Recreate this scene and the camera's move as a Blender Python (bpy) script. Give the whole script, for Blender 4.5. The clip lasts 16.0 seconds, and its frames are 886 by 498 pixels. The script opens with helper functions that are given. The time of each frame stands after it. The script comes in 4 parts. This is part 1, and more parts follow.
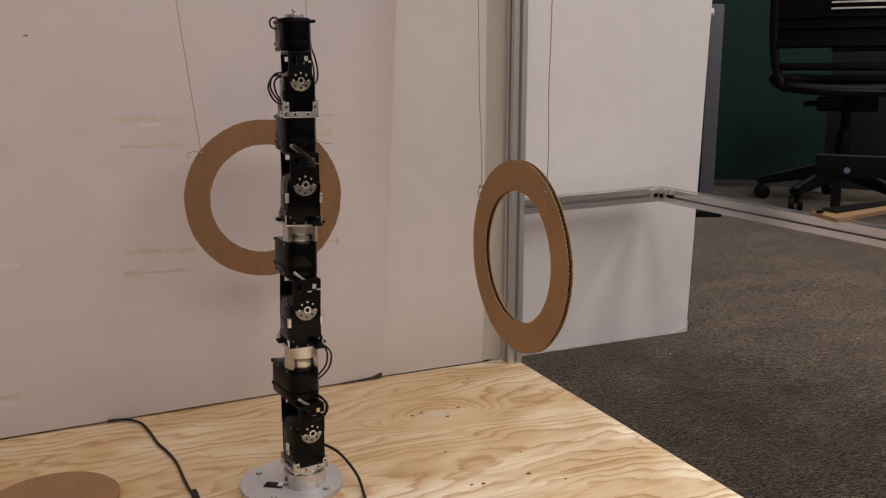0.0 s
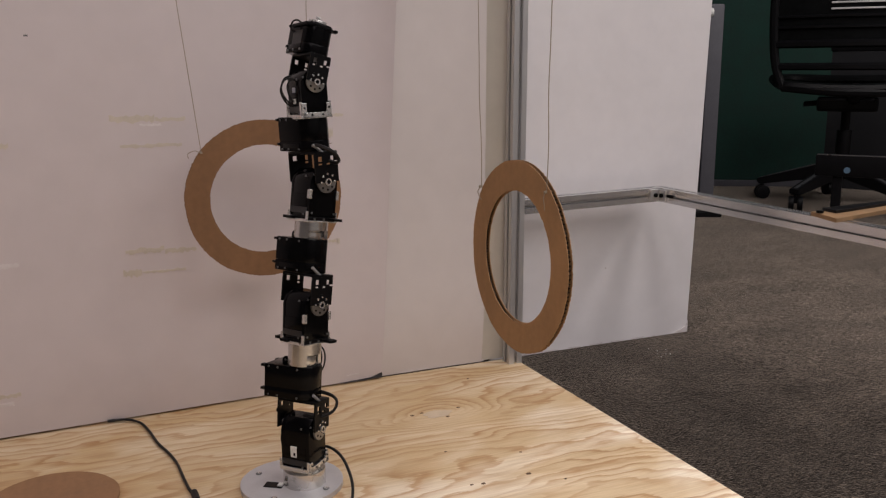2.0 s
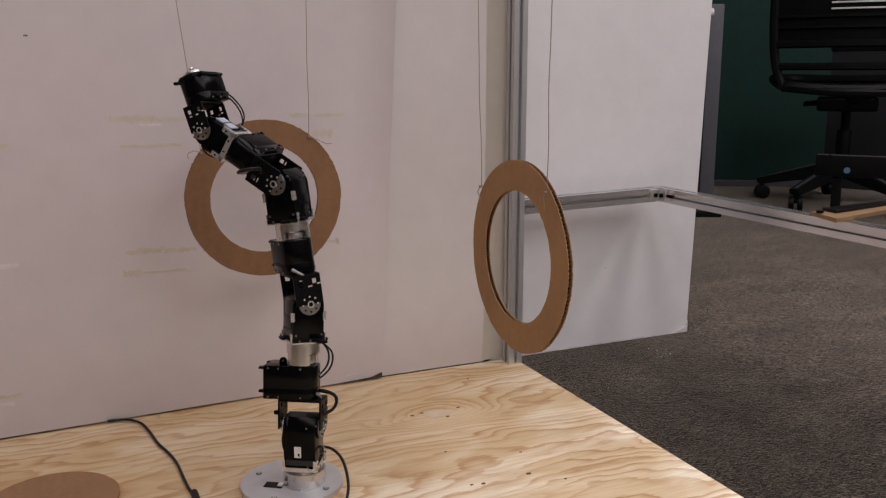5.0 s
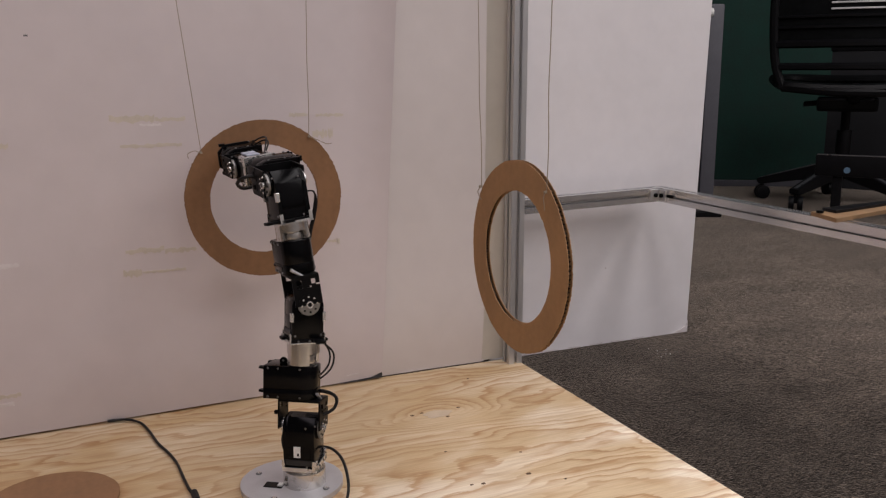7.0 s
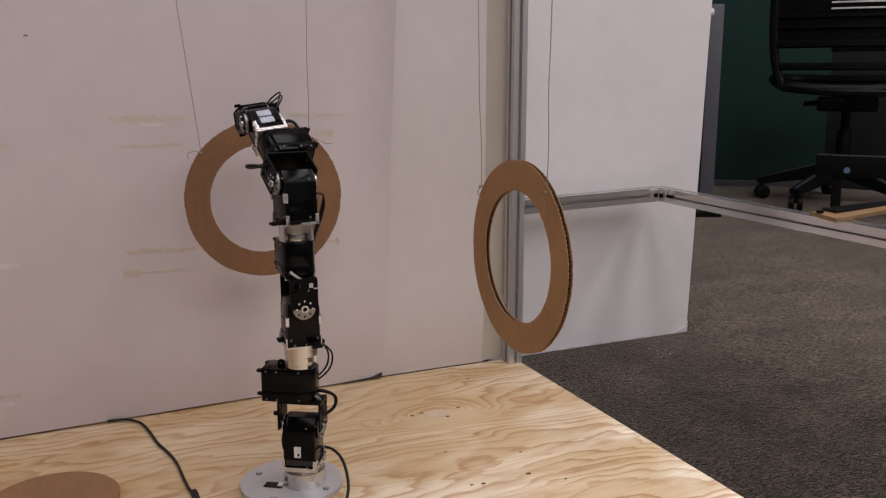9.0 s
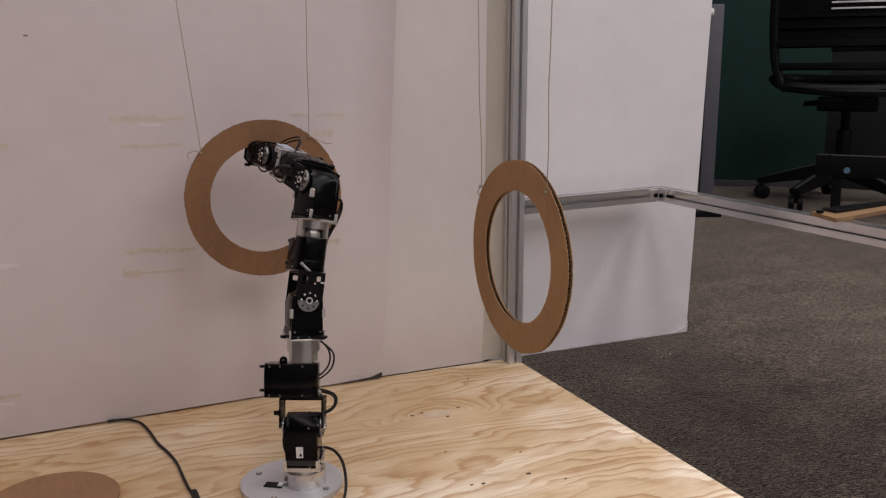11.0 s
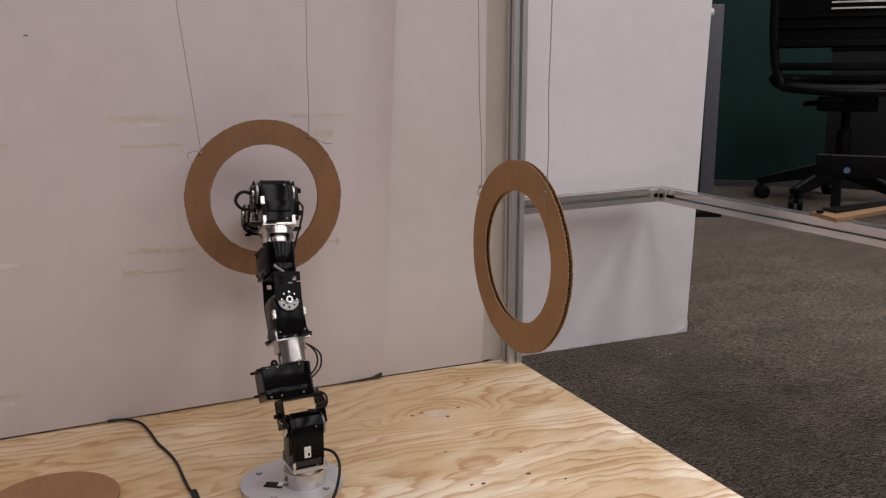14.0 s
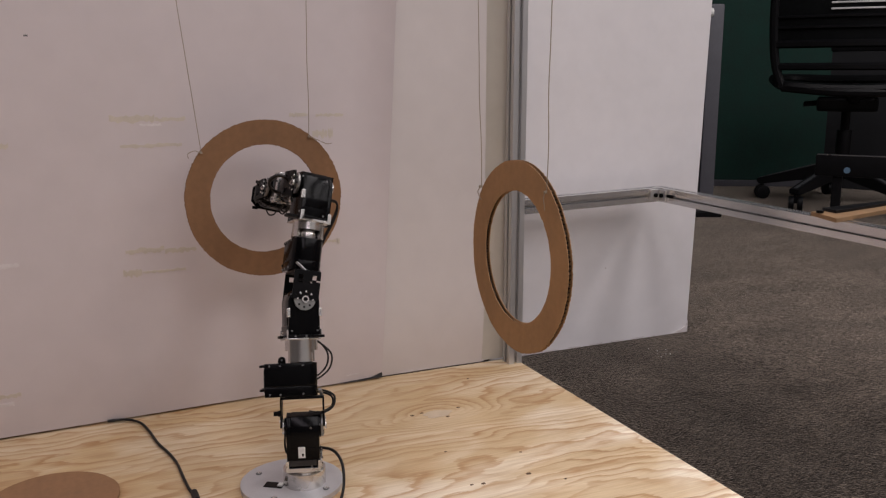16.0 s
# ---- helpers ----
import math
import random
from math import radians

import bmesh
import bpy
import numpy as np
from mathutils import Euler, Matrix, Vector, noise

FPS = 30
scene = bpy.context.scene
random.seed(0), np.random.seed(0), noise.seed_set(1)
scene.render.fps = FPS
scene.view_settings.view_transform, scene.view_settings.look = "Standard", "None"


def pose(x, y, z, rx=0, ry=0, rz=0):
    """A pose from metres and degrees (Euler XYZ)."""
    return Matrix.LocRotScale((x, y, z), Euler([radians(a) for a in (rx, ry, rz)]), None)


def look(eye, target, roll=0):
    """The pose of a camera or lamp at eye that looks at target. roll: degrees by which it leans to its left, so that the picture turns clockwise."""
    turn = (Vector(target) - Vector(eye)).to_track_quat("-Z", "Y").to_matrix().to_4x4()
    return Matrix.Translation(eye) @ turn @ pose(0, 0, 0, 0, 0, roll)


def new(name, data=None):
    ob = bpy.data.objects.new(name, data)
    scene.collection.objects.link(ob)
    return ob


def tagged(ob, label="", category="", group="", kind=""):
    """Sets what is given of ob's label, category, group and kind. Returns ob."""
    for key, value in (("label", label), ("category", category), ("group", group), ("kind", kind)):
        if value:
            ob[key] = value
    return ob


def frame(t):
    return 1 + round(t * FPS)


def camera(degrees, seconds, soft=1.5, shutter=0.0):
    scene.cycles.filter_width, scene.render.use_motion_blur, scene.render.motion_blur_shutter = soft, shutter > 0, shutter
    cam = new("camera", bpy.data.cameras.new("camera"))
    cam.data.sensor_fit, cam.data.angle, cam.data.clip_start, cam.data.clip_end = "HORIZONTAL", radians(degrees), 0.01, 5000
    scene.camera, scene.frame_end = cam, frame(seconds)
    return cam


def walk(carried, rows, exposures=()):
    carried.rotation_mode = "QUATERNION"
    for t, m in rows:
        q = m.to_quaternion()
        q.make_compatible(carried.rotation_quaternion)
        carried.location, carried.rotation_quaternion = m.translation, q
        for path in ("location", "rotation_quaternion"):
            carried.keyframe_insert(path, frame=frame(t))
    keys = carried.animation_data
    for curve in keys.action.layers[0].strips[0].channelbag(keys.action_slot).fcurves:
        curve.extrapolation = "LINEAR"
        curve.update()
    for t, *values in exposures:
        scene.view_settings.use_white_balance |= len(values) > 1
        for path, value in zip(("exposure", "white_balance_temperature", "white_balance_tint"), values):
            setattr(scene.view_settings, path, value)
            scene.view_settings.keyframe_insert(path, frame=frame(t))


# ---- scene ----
cam = camera(54.0, 16.0, soft=1.25)
EYE = Vector((-0.259, -0.995, 0.51))
AIM = Vector((0.143, -0.101, 0.312))
walk(cam, [(0.0, look(EYE, AIM)), (16.0, look(EYE, AIM))], exposures=[(0.0, -0.10, 6990, 9), (1.0, -0.10, 6760, 9), (2.0, -0.10, 6650, 10.5), (3.5, -0.10, 6490, 11.5), (16.0, -0.10, 6490, 11.5)])

# ---- light: ceiling luminaires of an office ----
world = bpy.data.worlds.new("world")
scene.world = world
world.use_nodes = True
world.node_tree.nodes["Background"].inputs[0].default_value = (0.9, 0.93, 1.0, 1)
world.node_tree.nodes["Background"].inputs[1].default_value = 0.02


def ceiling_lamp(x, y, power, sx, sy, colour):
    data = bpy.data.lights.new("ceiling_lamp", "AREA")
    data.shape, data.size, data.size_y, data.energy, data.color = "RECTANGLE", sx, sy, power, colour
    ob = new("ceiling_lamp", data)
    ob.matrix_world = pose(x, y, 2.58)
    return ob


for lamp_x, lamp_power, tint in ((-1.0, 25, (1.0, 0.88, 0.95)), (0.2, 31, (1.0, 0.95, 0.955)), (1.4, 36, (1.0, 0.95, 0.955)), (2.6, 39, (1.0, 0.95, 0.955)), (3.8, 39, (1.0, 0.95, 0.955))):
    ceiling_lamp(lamp_x, -1.55, lamp_power, 0.6, 4.2, tint)

# ---- materials ----


def material(name, base, rough=0.5, metal=0.0, vary=0.12, scale=40.0, bump=0.0, bump_scale=300.0):
    """A surface with broad blotches, fine grain and a little relief."""
    m = bpy.data.materials.new(name)
    m.use_nodes = True
    nt = m.node_tree
    n, l = nt.nodes, nt.links
    p = n["Principled BSDF"]
    p.inputs["Metallic"].default_value = metal
    tc = n.new("ShaderNodeTexCoord")
    a = n.new("ShaderNodeTexNoise")
    a.inputs["Scale"].default_value, a.inputs["Detail"].default_value = scale, 6
    b = n.new("ShaderNodeTexNoise")
    b.inputs["Scale"].default_value, b.inputs["Detail"].default_value = scale * 9, 3
    for t in (a, b):
        l.new(tc.outputs["Object"], t.inputs["Vector"])
    add = n.new("ShaderNodeMath")
    add.operation = "MULTIPLY_ADD"
    add.inputs[1].default_value = 0.6
    l.new(b.outputs["Fac"], add.inputs[0])
    l.new(a.outputs["Fac"], add.inputs[2])
    ramp = n.new("ShaderNodeValToRGB")
    ramp.color_ramp.elements[0].position, ramp.color_ramp.elements[1].position = 0.5, 1.1
    ramp.color_ramp.elements[0].color = (*[c * (1 - vary) for c in base], 1)
    ramp.color_ramp.elements[1].color = (*[min(1, c * (1 + vary)) for c in base], 1)
    l.new(add.outputs[0], ramp.inputs["Fac"])
    l.new(ramp.outputs["Color"], p.inputs["Base Color"])
    rr = n.new("ShaderNodeMapRange")
    rr.inputs["To Min"].default_value, rr.inputs["To Max"].default_value = max(0.03, rough - 0.1), min(1, rough + 0.1)
    l.new(a.outputs["Fac"], rr.inputs["Value"])
    l.new(rr.outputs["Result"], p.inputs["Roughness"])
    if bump:
        c = n.new("ShaderNodeTexNoise")
        c.inputs["Scale"].default_value, c.inputs["Detail"].default_value = bump_scale, 4
        l.new(tc.outputs["Object"], c.inputs["Vector"])
        k = n.new("ShaderNodeBump")
        k.inputs["Strength"].default_value, k.inputs["Distance"].default_value = bump, 0.002
        l.new(c.outputs["Fac"], k.inputs["Height"])
        l.new(k.outputs["Normal"], p.inputs["Normal"])
    return m


def plywood_material():
    """Rotary-cut pine: long wandering grain bands with pale and amber streaks."""
    m = bpy.data.materials.new("plywood")
    m.use_nodes = True
    n, l = m.node_tree.nodes, m.node_tree.links
    p = n["Principled BSDF"]
    p.inputs["Roughness"].default_value = 0.55
    tc = n.new("ShaderNodeTexCoord")

    def mapped(sx, sy, turn=0.0):
        k = n.new("ShaderNodeMapping")
        k.inputs["Scale"].default_value = (sx, sy, 1)
        k.inputs["Rotation"].default_value = (0, 0, turn)
        l.new(tc.outputs["Object"], k.inputs["Vector"])
        return k

    def noise_tex(mp, scale, detail, dist):
        k = n.new("ShaderNodeTexNoise")
        k.inputs["Scale"].default_value, k.inputs["Detail"].default_value, k.inputs["Distortion"].default_value = scale, detail, dist
        l.new(mp.outputs["Vector"], k.inputs["Vector"])
        return k

    broad = noise_tex(mapped(2.6, 6.5, 0.09), 1.0, 3.0, 0.3)
    ragged = noise_tex(mapped(22, 90, 0.09), 1.0, 6, 0.6)
    # contour lines of the broad noise are the growth rings
    rings = n.new("ShaderNodeMath")
    rings.operation = "MULTIPLY_ADD"
    rings.inputs[1].default_value = 13.0
    # the rings bend round the patched knot
    near = n.new("ShaderNodeMapping")
    near.inputs["Location"].default_value = (-0.246 * 11, -0.151 * 22, 0)
    near.inputs["Scale"].default_value = (11, 22, 0)
    l.new(tc.outputs["Object"], near.inputs["Vector"])
    dist = n.new("ShaderNodeVectorMath")
    dist.operation = "LENGTH"
    l.new(near.outputs["Vector"], dist.inputs[0])
    fall = n.new("ShaderNodeMapRange")
    fall.interpolation_type = "SMOOTHSTEP"
    fall.inputs["From Min"].default_value, fall.inputs["From Max"].default_value = 0.1, 1.5
    fall.inputs["To Min"].default_value, fall.inputs["To Max"].default_value = 0.36, 0.0
    l.new(dist.outputs["Value"], fall.inputs["Value"])
    swirl = n.new("ShaderNodeMath")
    l.new(broad.outputs["Fac"], swirl.inputs[0])
    l.new(fall.outputs["Result"], swirl.inputs[1])
    l.new(swirl.outputs[0], rings.inputs[0])
    # the bands run on across the sheet, with ragged edges
    run = n.new("ShaderNodeSeparateXYZ")
    l.new(mapped(1, 41.0, 0.09).outputs["Vector"], run.inputs[0])
    rag = n.new("ShaderNodeMath")
    rag.operation = "MULTIPLY_ADD"
    rag.inputs[1].default_value = 0.75
    l.new(ragged.outputs["Fac"], rag.inputs[0])
    l.new(run.outputs["Y"], rag.inputs[2])
    l.new(rag.outputs[0], rings.inputs[2])
    saw = n.new("ShaderNodeMath")
    saw.operation = "FRACT"
    l.new(rings.outputs[0], saw.inputs[0])
    band = n.new("ShaderNodeValToRGB")
    e = band.color_ramp.elements
    e[0].position, e[0].color = 0.0, (0.0, 0.0, 0.0, 1)
    e[1].position, e[1].color = 1.0, (0.0, 0.0, 0.0, 1)
    for pos, v in ((0.30, 0.02), (0.62, 0.34), (0.82, 0.85), (0.90, 0.8), (0.96, 0.1)):
        k = e.new(pos)
        k.color = (v, v, v, 1)
    l.new(saw.outputs[0], band.inputs["Fac"])
    strength = noise_tex(mapped(3, 9), 1.3, 3, 0.4)
    fibre = noise_tex(mapped(16, 300), 1.0, 5, 0.2)
    blotch = noise_tex(mapped(3.0, 9.0), 1.0, 4, 1.0)
    s2 = n.new("ShaderNodeMapRange")
    s2.inputs["From Min"].default_value, s2.inputs["From Max"].default_value = 0.28, 0.55
    l.new(strength.outputs["Fac"], s2.inputs["Value"])
    amt = n.new("ShaderNodeMath")
    amt.operation = "MULTIPLY"
    l.new(band.outputs["Color"], amt.inputs[0])
    l.new(s2.outputs["Result"], amt.inputs[1])
    mix = n.new("ShaderNodeMix")
    mix.data_type = "RGBA"
    mix.inputs["A"].default_value, mix.inputs["B"].default_value = (0.95, 0.87, 0.715, 1), (0.63, 0.42, 0.235, 1)
    l.new(amt.outputs[0], mix.inputs["Factor"])
    mix2 = n.new("ShaderNodeMix")
    mix2.data_type = "RGBA"
    mix2.blend_type = "MULTIPLY"
    r2 = n.new("ShaderNodeValToRGB")
    r2.color_ramp.elements[0].position, r2.color_ramp.elements[0].color = 0.40, (0.88, 0.765, 0.60, 1)
    r2.color_ramp.elements[1].position, r2.color_ramp.elements[1].color = 0.6, (1.04, 1.02, 1.0, 1)
    l.new(blotch.outputs["Fac"], r2.inputs["Fac"])
    mix2.inputs["Factor"].default_value = 1.0
    l.new(mix.outputs["Result"], mix2.inputs["A"])
    l.new(r2.outputs["Color"], mix2.inputs["B"])
    mix3 = n.new("ShaderNodeMix")
    mix3.data_type = "RGBA"
    mix3.blend_type = "MULTIPLY"
    r3 = n.new("ShaderNodeValToRGB")
    r3.color_ramp.elements[0].color, r3.color_ramp.elements[1].color = (0.66, 0.58, 0.48, 1), (1.22, 1.24, 1.26, 1)
    l.new(fibre.outputs["Fac"], r3.inputs["Fac"])
    mix3.inputs["Factor"].default_value = 0.8
    l.new(mix2.outputs["Result"], mix3.inputs["A"])
    l.new(r3.outputs["Color"], mix3.inputs["B"])
    # light falloff and wood tone in the colour: dim back left, pale front right
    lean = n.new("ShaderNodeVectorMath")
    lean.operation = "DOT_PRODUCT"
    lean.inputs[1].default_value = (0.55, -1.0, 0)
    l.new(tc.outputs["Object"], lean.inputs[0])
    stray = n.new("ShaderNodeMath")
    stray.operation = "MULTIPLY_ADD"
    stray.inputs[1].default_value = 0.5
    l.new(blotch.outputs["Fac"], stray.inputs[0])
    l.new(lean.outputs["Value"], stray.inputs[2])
    light_tone = n.new("ShaderNodeValToRGB")
    light_tone.color_ramp.elements[0].position, light_tone.color_ramp.elements[0].color = 0.15, (0.60, 0.54, 0.46, 1)
    light_tone.color_ramp.elements[1].position, light_tone.color_ramp.elements[1].color = 0.80, (1.10, 1.12, 1.16, 1)
    l.new(stray.outputs[0], light_tone.inputs["Fac"])
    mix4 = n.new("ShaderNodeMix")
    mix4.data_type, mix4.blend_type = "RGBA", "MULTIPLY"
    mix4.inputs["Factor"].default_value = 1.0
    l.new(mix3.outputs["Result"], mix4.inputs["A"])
    l.new(light_tone.outputs["Color"], mix4.inputs["B"])
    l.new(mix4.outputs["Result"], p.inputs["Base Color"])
    bp = n.new("ShaderNodeBump")
    bp.inputs["Strength"].default_value, bp.inputs["Distance"].default_value = 0.15, 0.001
    l.new(fibre.outputs["Fac"], bp.inputs["Height"])
    l.new(bp.outputs["Normal"], p.inputs["Normal"])
    return m


def carpet_material():
    """Dark brown-grey loop pile with light flecks and worn streaks."""
    m = bpy.data.materials.new("carpet")
    m.use_nodes = True
    n, l = m.node_tree.nodes, m.node_tree.links
    p = n["Principled BSDF"]
    p.inputs["Roughness"].default_value = 0.95
    p.inputs["Specular IOR Level"].default_value = 0.1
    p.inputs["Sheen Weight"].default_value, p.inputs["Sheen Roughness"].default_value = 0.62, 0.28
    p.inputs["Sheen Tint"].default_value = (0.75, 0.66, 0.57, 1)
    tc = n.new("ShaderNodeTexCoord")
    mp = n.new("ShaderNodeMapping")
    mp.inputs["Scale"].default_value = (0.7, 1.7, 1.0)
    l.new(tc.outputs["Object"], mp.inputs["Vector"])
    v = n.new("ShaderNodeTexVoronoi")
    v.inputs["Scale"].default_value = 240
    f = n.new("ShaderNodeTexNoise")
    f.inputs["Scale"].default_value, f.inputs["Detail"].default_value, f.inputs["Roughness"].default_value = 210, 5, 0.8
    g = n.new("ShaderNodeTexNoise")
    g.inputs["Scale"].default_value, g.inputs["Detail"].default_value = 5, 4
    for t in (v, f, g):
        l.new(mp.outputs["Vector"], t.inputs["Vector"])
    ramp = n.new("ShaderNodeValToRGB")
    e = ramp.color_ramp.elements
    e[0].position, e[0].color = 0.38, (0.006, 0.005, 0.0045, 1)
    e[1].position, e[1].color = 0.66, (0.31, 0.26, 0.21, 1)
    k = e.new(0.52)
    k.color = (0.052, 0.042, 0.035, 1)
    l.new(f.outputs["Fac"], ramp.inputs["Fac"])
    mix = n.new("ShaderNodeMix")
    mix.data_type, mix.blend_type = "RGBA", "MULTIPLY"
    r2 = n.new("ShaderNodeValToRGB")
    r2.color_ramp.elements[0].position, r2.color_ramp.elements[0].color = 0.3, (0.7, 0.7, 0.7, 1)
    r2.color_ramp.elements[1].position, r2.color_ramp.elements[1].color = 0.7, (1.3, 1.27, 1.24, 1)
    l.new(g.outputs["Fac"], r2.inputs["Fac"])
    mix.inputs["Factor"].default_value = 1.0
    l.new(ramp.outputs["Color"], mix.inputs["A"])
    l.new(r2.outputs["Color"], mix.inputs["B"])
    # light falloff put into the pile colour: dimmer beside the boards, paler away
    outward = n.new("ShaderNodeVectorMath")
    outward.operation = "DOT_PRODUCT"
    outward.inputs[1].default_value = (0.9, 0.45, 0)
    l.new(tc.outputs["Object"], outward.inputs[0])
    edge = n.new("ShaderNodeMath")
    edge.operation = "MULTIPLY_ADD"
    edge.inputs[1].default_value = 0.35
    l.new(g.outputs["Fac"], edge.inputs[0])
    l.new(outward.outputs["Value"], edge.inputs[2])
    light_gain = n.new("ShaderNodeMapRange")
    light_gain.interpolation_type = "SMOOTHSTEP"
    light_gain.inputs["From Min"].default_value, light_gain.inputs["From Max"].default_value = 0.75, 1.55
    light_gain.inputs["To Min"].default_value, light_gain.inputs["To Max"].default_value = 0.54, 1.75
    l.new(edge.outputs[0], light_gain.inputs["Value"])
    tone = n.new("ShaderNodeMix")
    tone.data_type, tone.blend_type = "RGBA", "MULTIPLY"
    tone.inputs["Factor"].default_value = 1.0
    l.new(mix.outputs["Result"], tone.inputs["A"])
    l.new(light_gain.outputs["Result"], tone.inputs["B"])
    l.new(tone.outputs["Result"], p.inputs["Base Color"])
    bp = n.new("ShaderNodeBump")
    bp.inputs["Strength"].default_value, bp.inputs["Distance"].default_value = 0.6, 0.003
    l.new(v.outputs["Distance"], bp.inputs["Height"])
    l.new(bp.outputs["Normal"], p.inputs["Normal"])
    return m


def cardboard_material(name, base):
    """Kraft liner: brown with faint flute lines showing through and fibre specks."""
    m = material(name, base, 0.75, 0.0, 0.12, 18, 0.1, 500)
    n, l = m.node_tree.nodes, m.node_tree.links
    p = n["Principled BSDF"]
    src = p.inputs["Base Color"].links[0].from_socket
    tc = n.new("ShaderNodeTexCoord")
    w = n.new("ShaderNodeTexWave")
    w.bands_direction = "X"
    w.inputs["Scale"].default_value, w.inputs["Distortion"].default_value = 22, 0.6
    l.new(tc.outputs["Object"], w.inputs["Vector"])
    r = n.new("ShaderNodeMapRange")
    r.inputs["To Min"].default_value, r.inputs["To Max"].default_value = 0.985, 1.01
    l.new(w.outputs["Fac"], r.inputs["Value"])
    mix = n.new("ShaderNodeMix")
    mix.data_type, mix.blend_type = "RGBA", "MULTIPLY"
    mix.inputs["Factor"].default_value = 1.0
    l.new(src, mix.inputs["A"])
    l.new(r.outputs["Result"], mix.inputs["B"])
    l.new(mix.outputs["Result"], p.inputs["Base Color"])
    return m


PLY = plywood_material()
CARPET = carpet_material()
CARD = cardboard_material("cardboard", (0.215, 0.110, 0.050))
CARD_PALE = cardboard_material("pale_cardboard", (0.36, 0.205, 0.095))
CARD_DARK = material("cardboard_core", (0.04, 0.022, 0.012), 0.9, 0, 0.2, 60)
FOAM = material("foam_board", (0.605, 0.547, 0.553), 0.6, 0.0, 0.045, 2.6, 0.05, 60)
FOAM_COOL = material("foam_board_cool", (0.735, 0.71, 0.725), 0.6, 0.0, 0.045, 3.1, 0.05, 60)
FOAM_WARM = material("foam_board_warm", (0.61, 0.565, 0.555), 0.6, 0.0, 0.045, 2.6, 0.05, 60)
FOAM_CREAM = material("foam_board_cream", (0.56, 0.52, 0.455), 0.6, 0.0, 0.06, 4.0, 0.05, 60)
FOAM_EDGE = material("foam_edge", (0.8, 0.79, 0.76), 0.8, 0.0, 0.06, 80)
RESIDUE = material("tape_residue", (0.555, 0.50, 0.425), 0.5, 0.0, 0.08, 60)
RESIDUE_PALE = material("torn_paper", (0.64, 0.60, 0.60), 0.7, 0.0, 0.1, 90)
GRIME = material("grime_spot", (0.52, 0.48, 0.46), 0.7, 0.0, 0.15, 90)
SCUFF = material("scuff_or_gap", (0.16, 0.15, 0.155), 0.8, 0.0, 0.3, 50)
GAP_DARK = material("black_gap", (0.03, 0.03, 0.032), 0.8, 0.0, 0.3, 50)
ALU = material("extruded_aluminium", (0.60, 0.595, 0.60), 0.33, 0.7, 0.03, 2.5)
ALU_RAIL = material("rail_aluminium", (0.70, 0.70, 0.71), 0.19, 0.85, 0.03, 2.5)
SCREW_STEEL = material("dull_screw_steel", (0.16, 0.16, 0.165), 0.4, 0.8, 0.1, 200)
STEEL = material("machined_aluminium", (0.64, 0.62, 0.595), 0.26, 0.95, 0.03, 14)
HORN = material("dull_horn", (0.30, 0.295, 0.29), 0.34, 0.9, 0.08, 120, 0.03, 1200)
BRIGHT = material("bright_aluminium", (0.66, 0.65, 0.635), 0.26, 0.75, 0.04, 30)
BRUSHED = material("brushed_plate", (0.55, 0.545, 0.56), 0.45, 0.55, 0.07, 50, 0.05, 700)
BLACK = material("black_plastic", (0.0022, 0.0022, 0.0026), 0.15, 0.0, 0.25, 80, 0.04, 900)
BLACK_METAL = material("black_anodised", (0.004, 0.004, 0.0045), 0.4, 0.0, 0.2, 80, 0.05, 1100)
CASE_GREY = material("grey_case_side", (0.013, 0.013, 0.0145), 0.4, 0.0, 0.2, 70, 0.08, 900)
RUBBER = material("cable_rubber", (0.012, 0.011, 0.011), 0.45, 0.0, 0.2, 200)
SLEEVE = material("cable_sleeve", (0.25, 0.25, 0.26), 0.3, 0.4, 0.2, 200)
STICKER = material("pale_sticker", (0.72, 0.72, 0.70), 0.5, 0.0, 0.12, 200)
STICKER_GREY = material("grey_sticker", (0.38, 0.41, 0.49), 0.3, 0.0, 0.2, 150)
STRING = material("twine", (0.30, 0.25, 0.19), 0.9, 0.0, 0.2, 400)
PLUG = material("wood_filler", (0.52, 0.415, 0.30), 0.6, 0.0, 0.1, 60)
KNOT = material("knot_wood", (0.11, 0.06, 0.03), 0.7, 0.0, 0.2, 200)
GREEN = material("green_fabric", (0.006, 0.034, 0.026), 0.9, 0.0, 0.2, 12, 0.3, 900)
POST_GREY = material("grey_painted_steel", (0.085, 0.085, 0.10), 0.45, 0.1, 0.08, 20)
WHITE_PLASTIC = material("white_plastic", (0.7, 0.7, 0.68), 0.5, 0.0, 0.05, 50)
CHAIR = material("chair_black", (0.005, 0.005, 0.006), 0.4, 0.0, 0.2, 40, 0.05, 400)
CHAIR_MESH = material("chair_mesh", (0.010, 0.011, 0.012), 0.6, 0.0, 0.25, 90, 0.2, 600)
GLINT = material("chair_reflection", (0.85, 0.85, 0.86), 0.25, 0.3, 0.05, 40)
CHROME = material("polished_edge", (0.22, 0.22, 0.24), 0.3, 0.8, 0.1, 40)
BLUE = material("blue_mark", (0.10, 0.18, 0.27), 0.5, 0.0, 0.1, 80)
PAINT = material("room_wall_paint", (0.32, 0.315, 0.31), 0.8, 0.0, 0.04, 3, 0.05, 200)
CEIL = material("ceiling_tile", (0.66, 0.65, 0.63), 0.9, 0.0, 0.06, 30, 0.2, 200)
OFFCUT = material("weathered_offcut", (0.24, 0.14, 0.065), 0.7, 0.0, 0.2, 40, 0.1, 300)
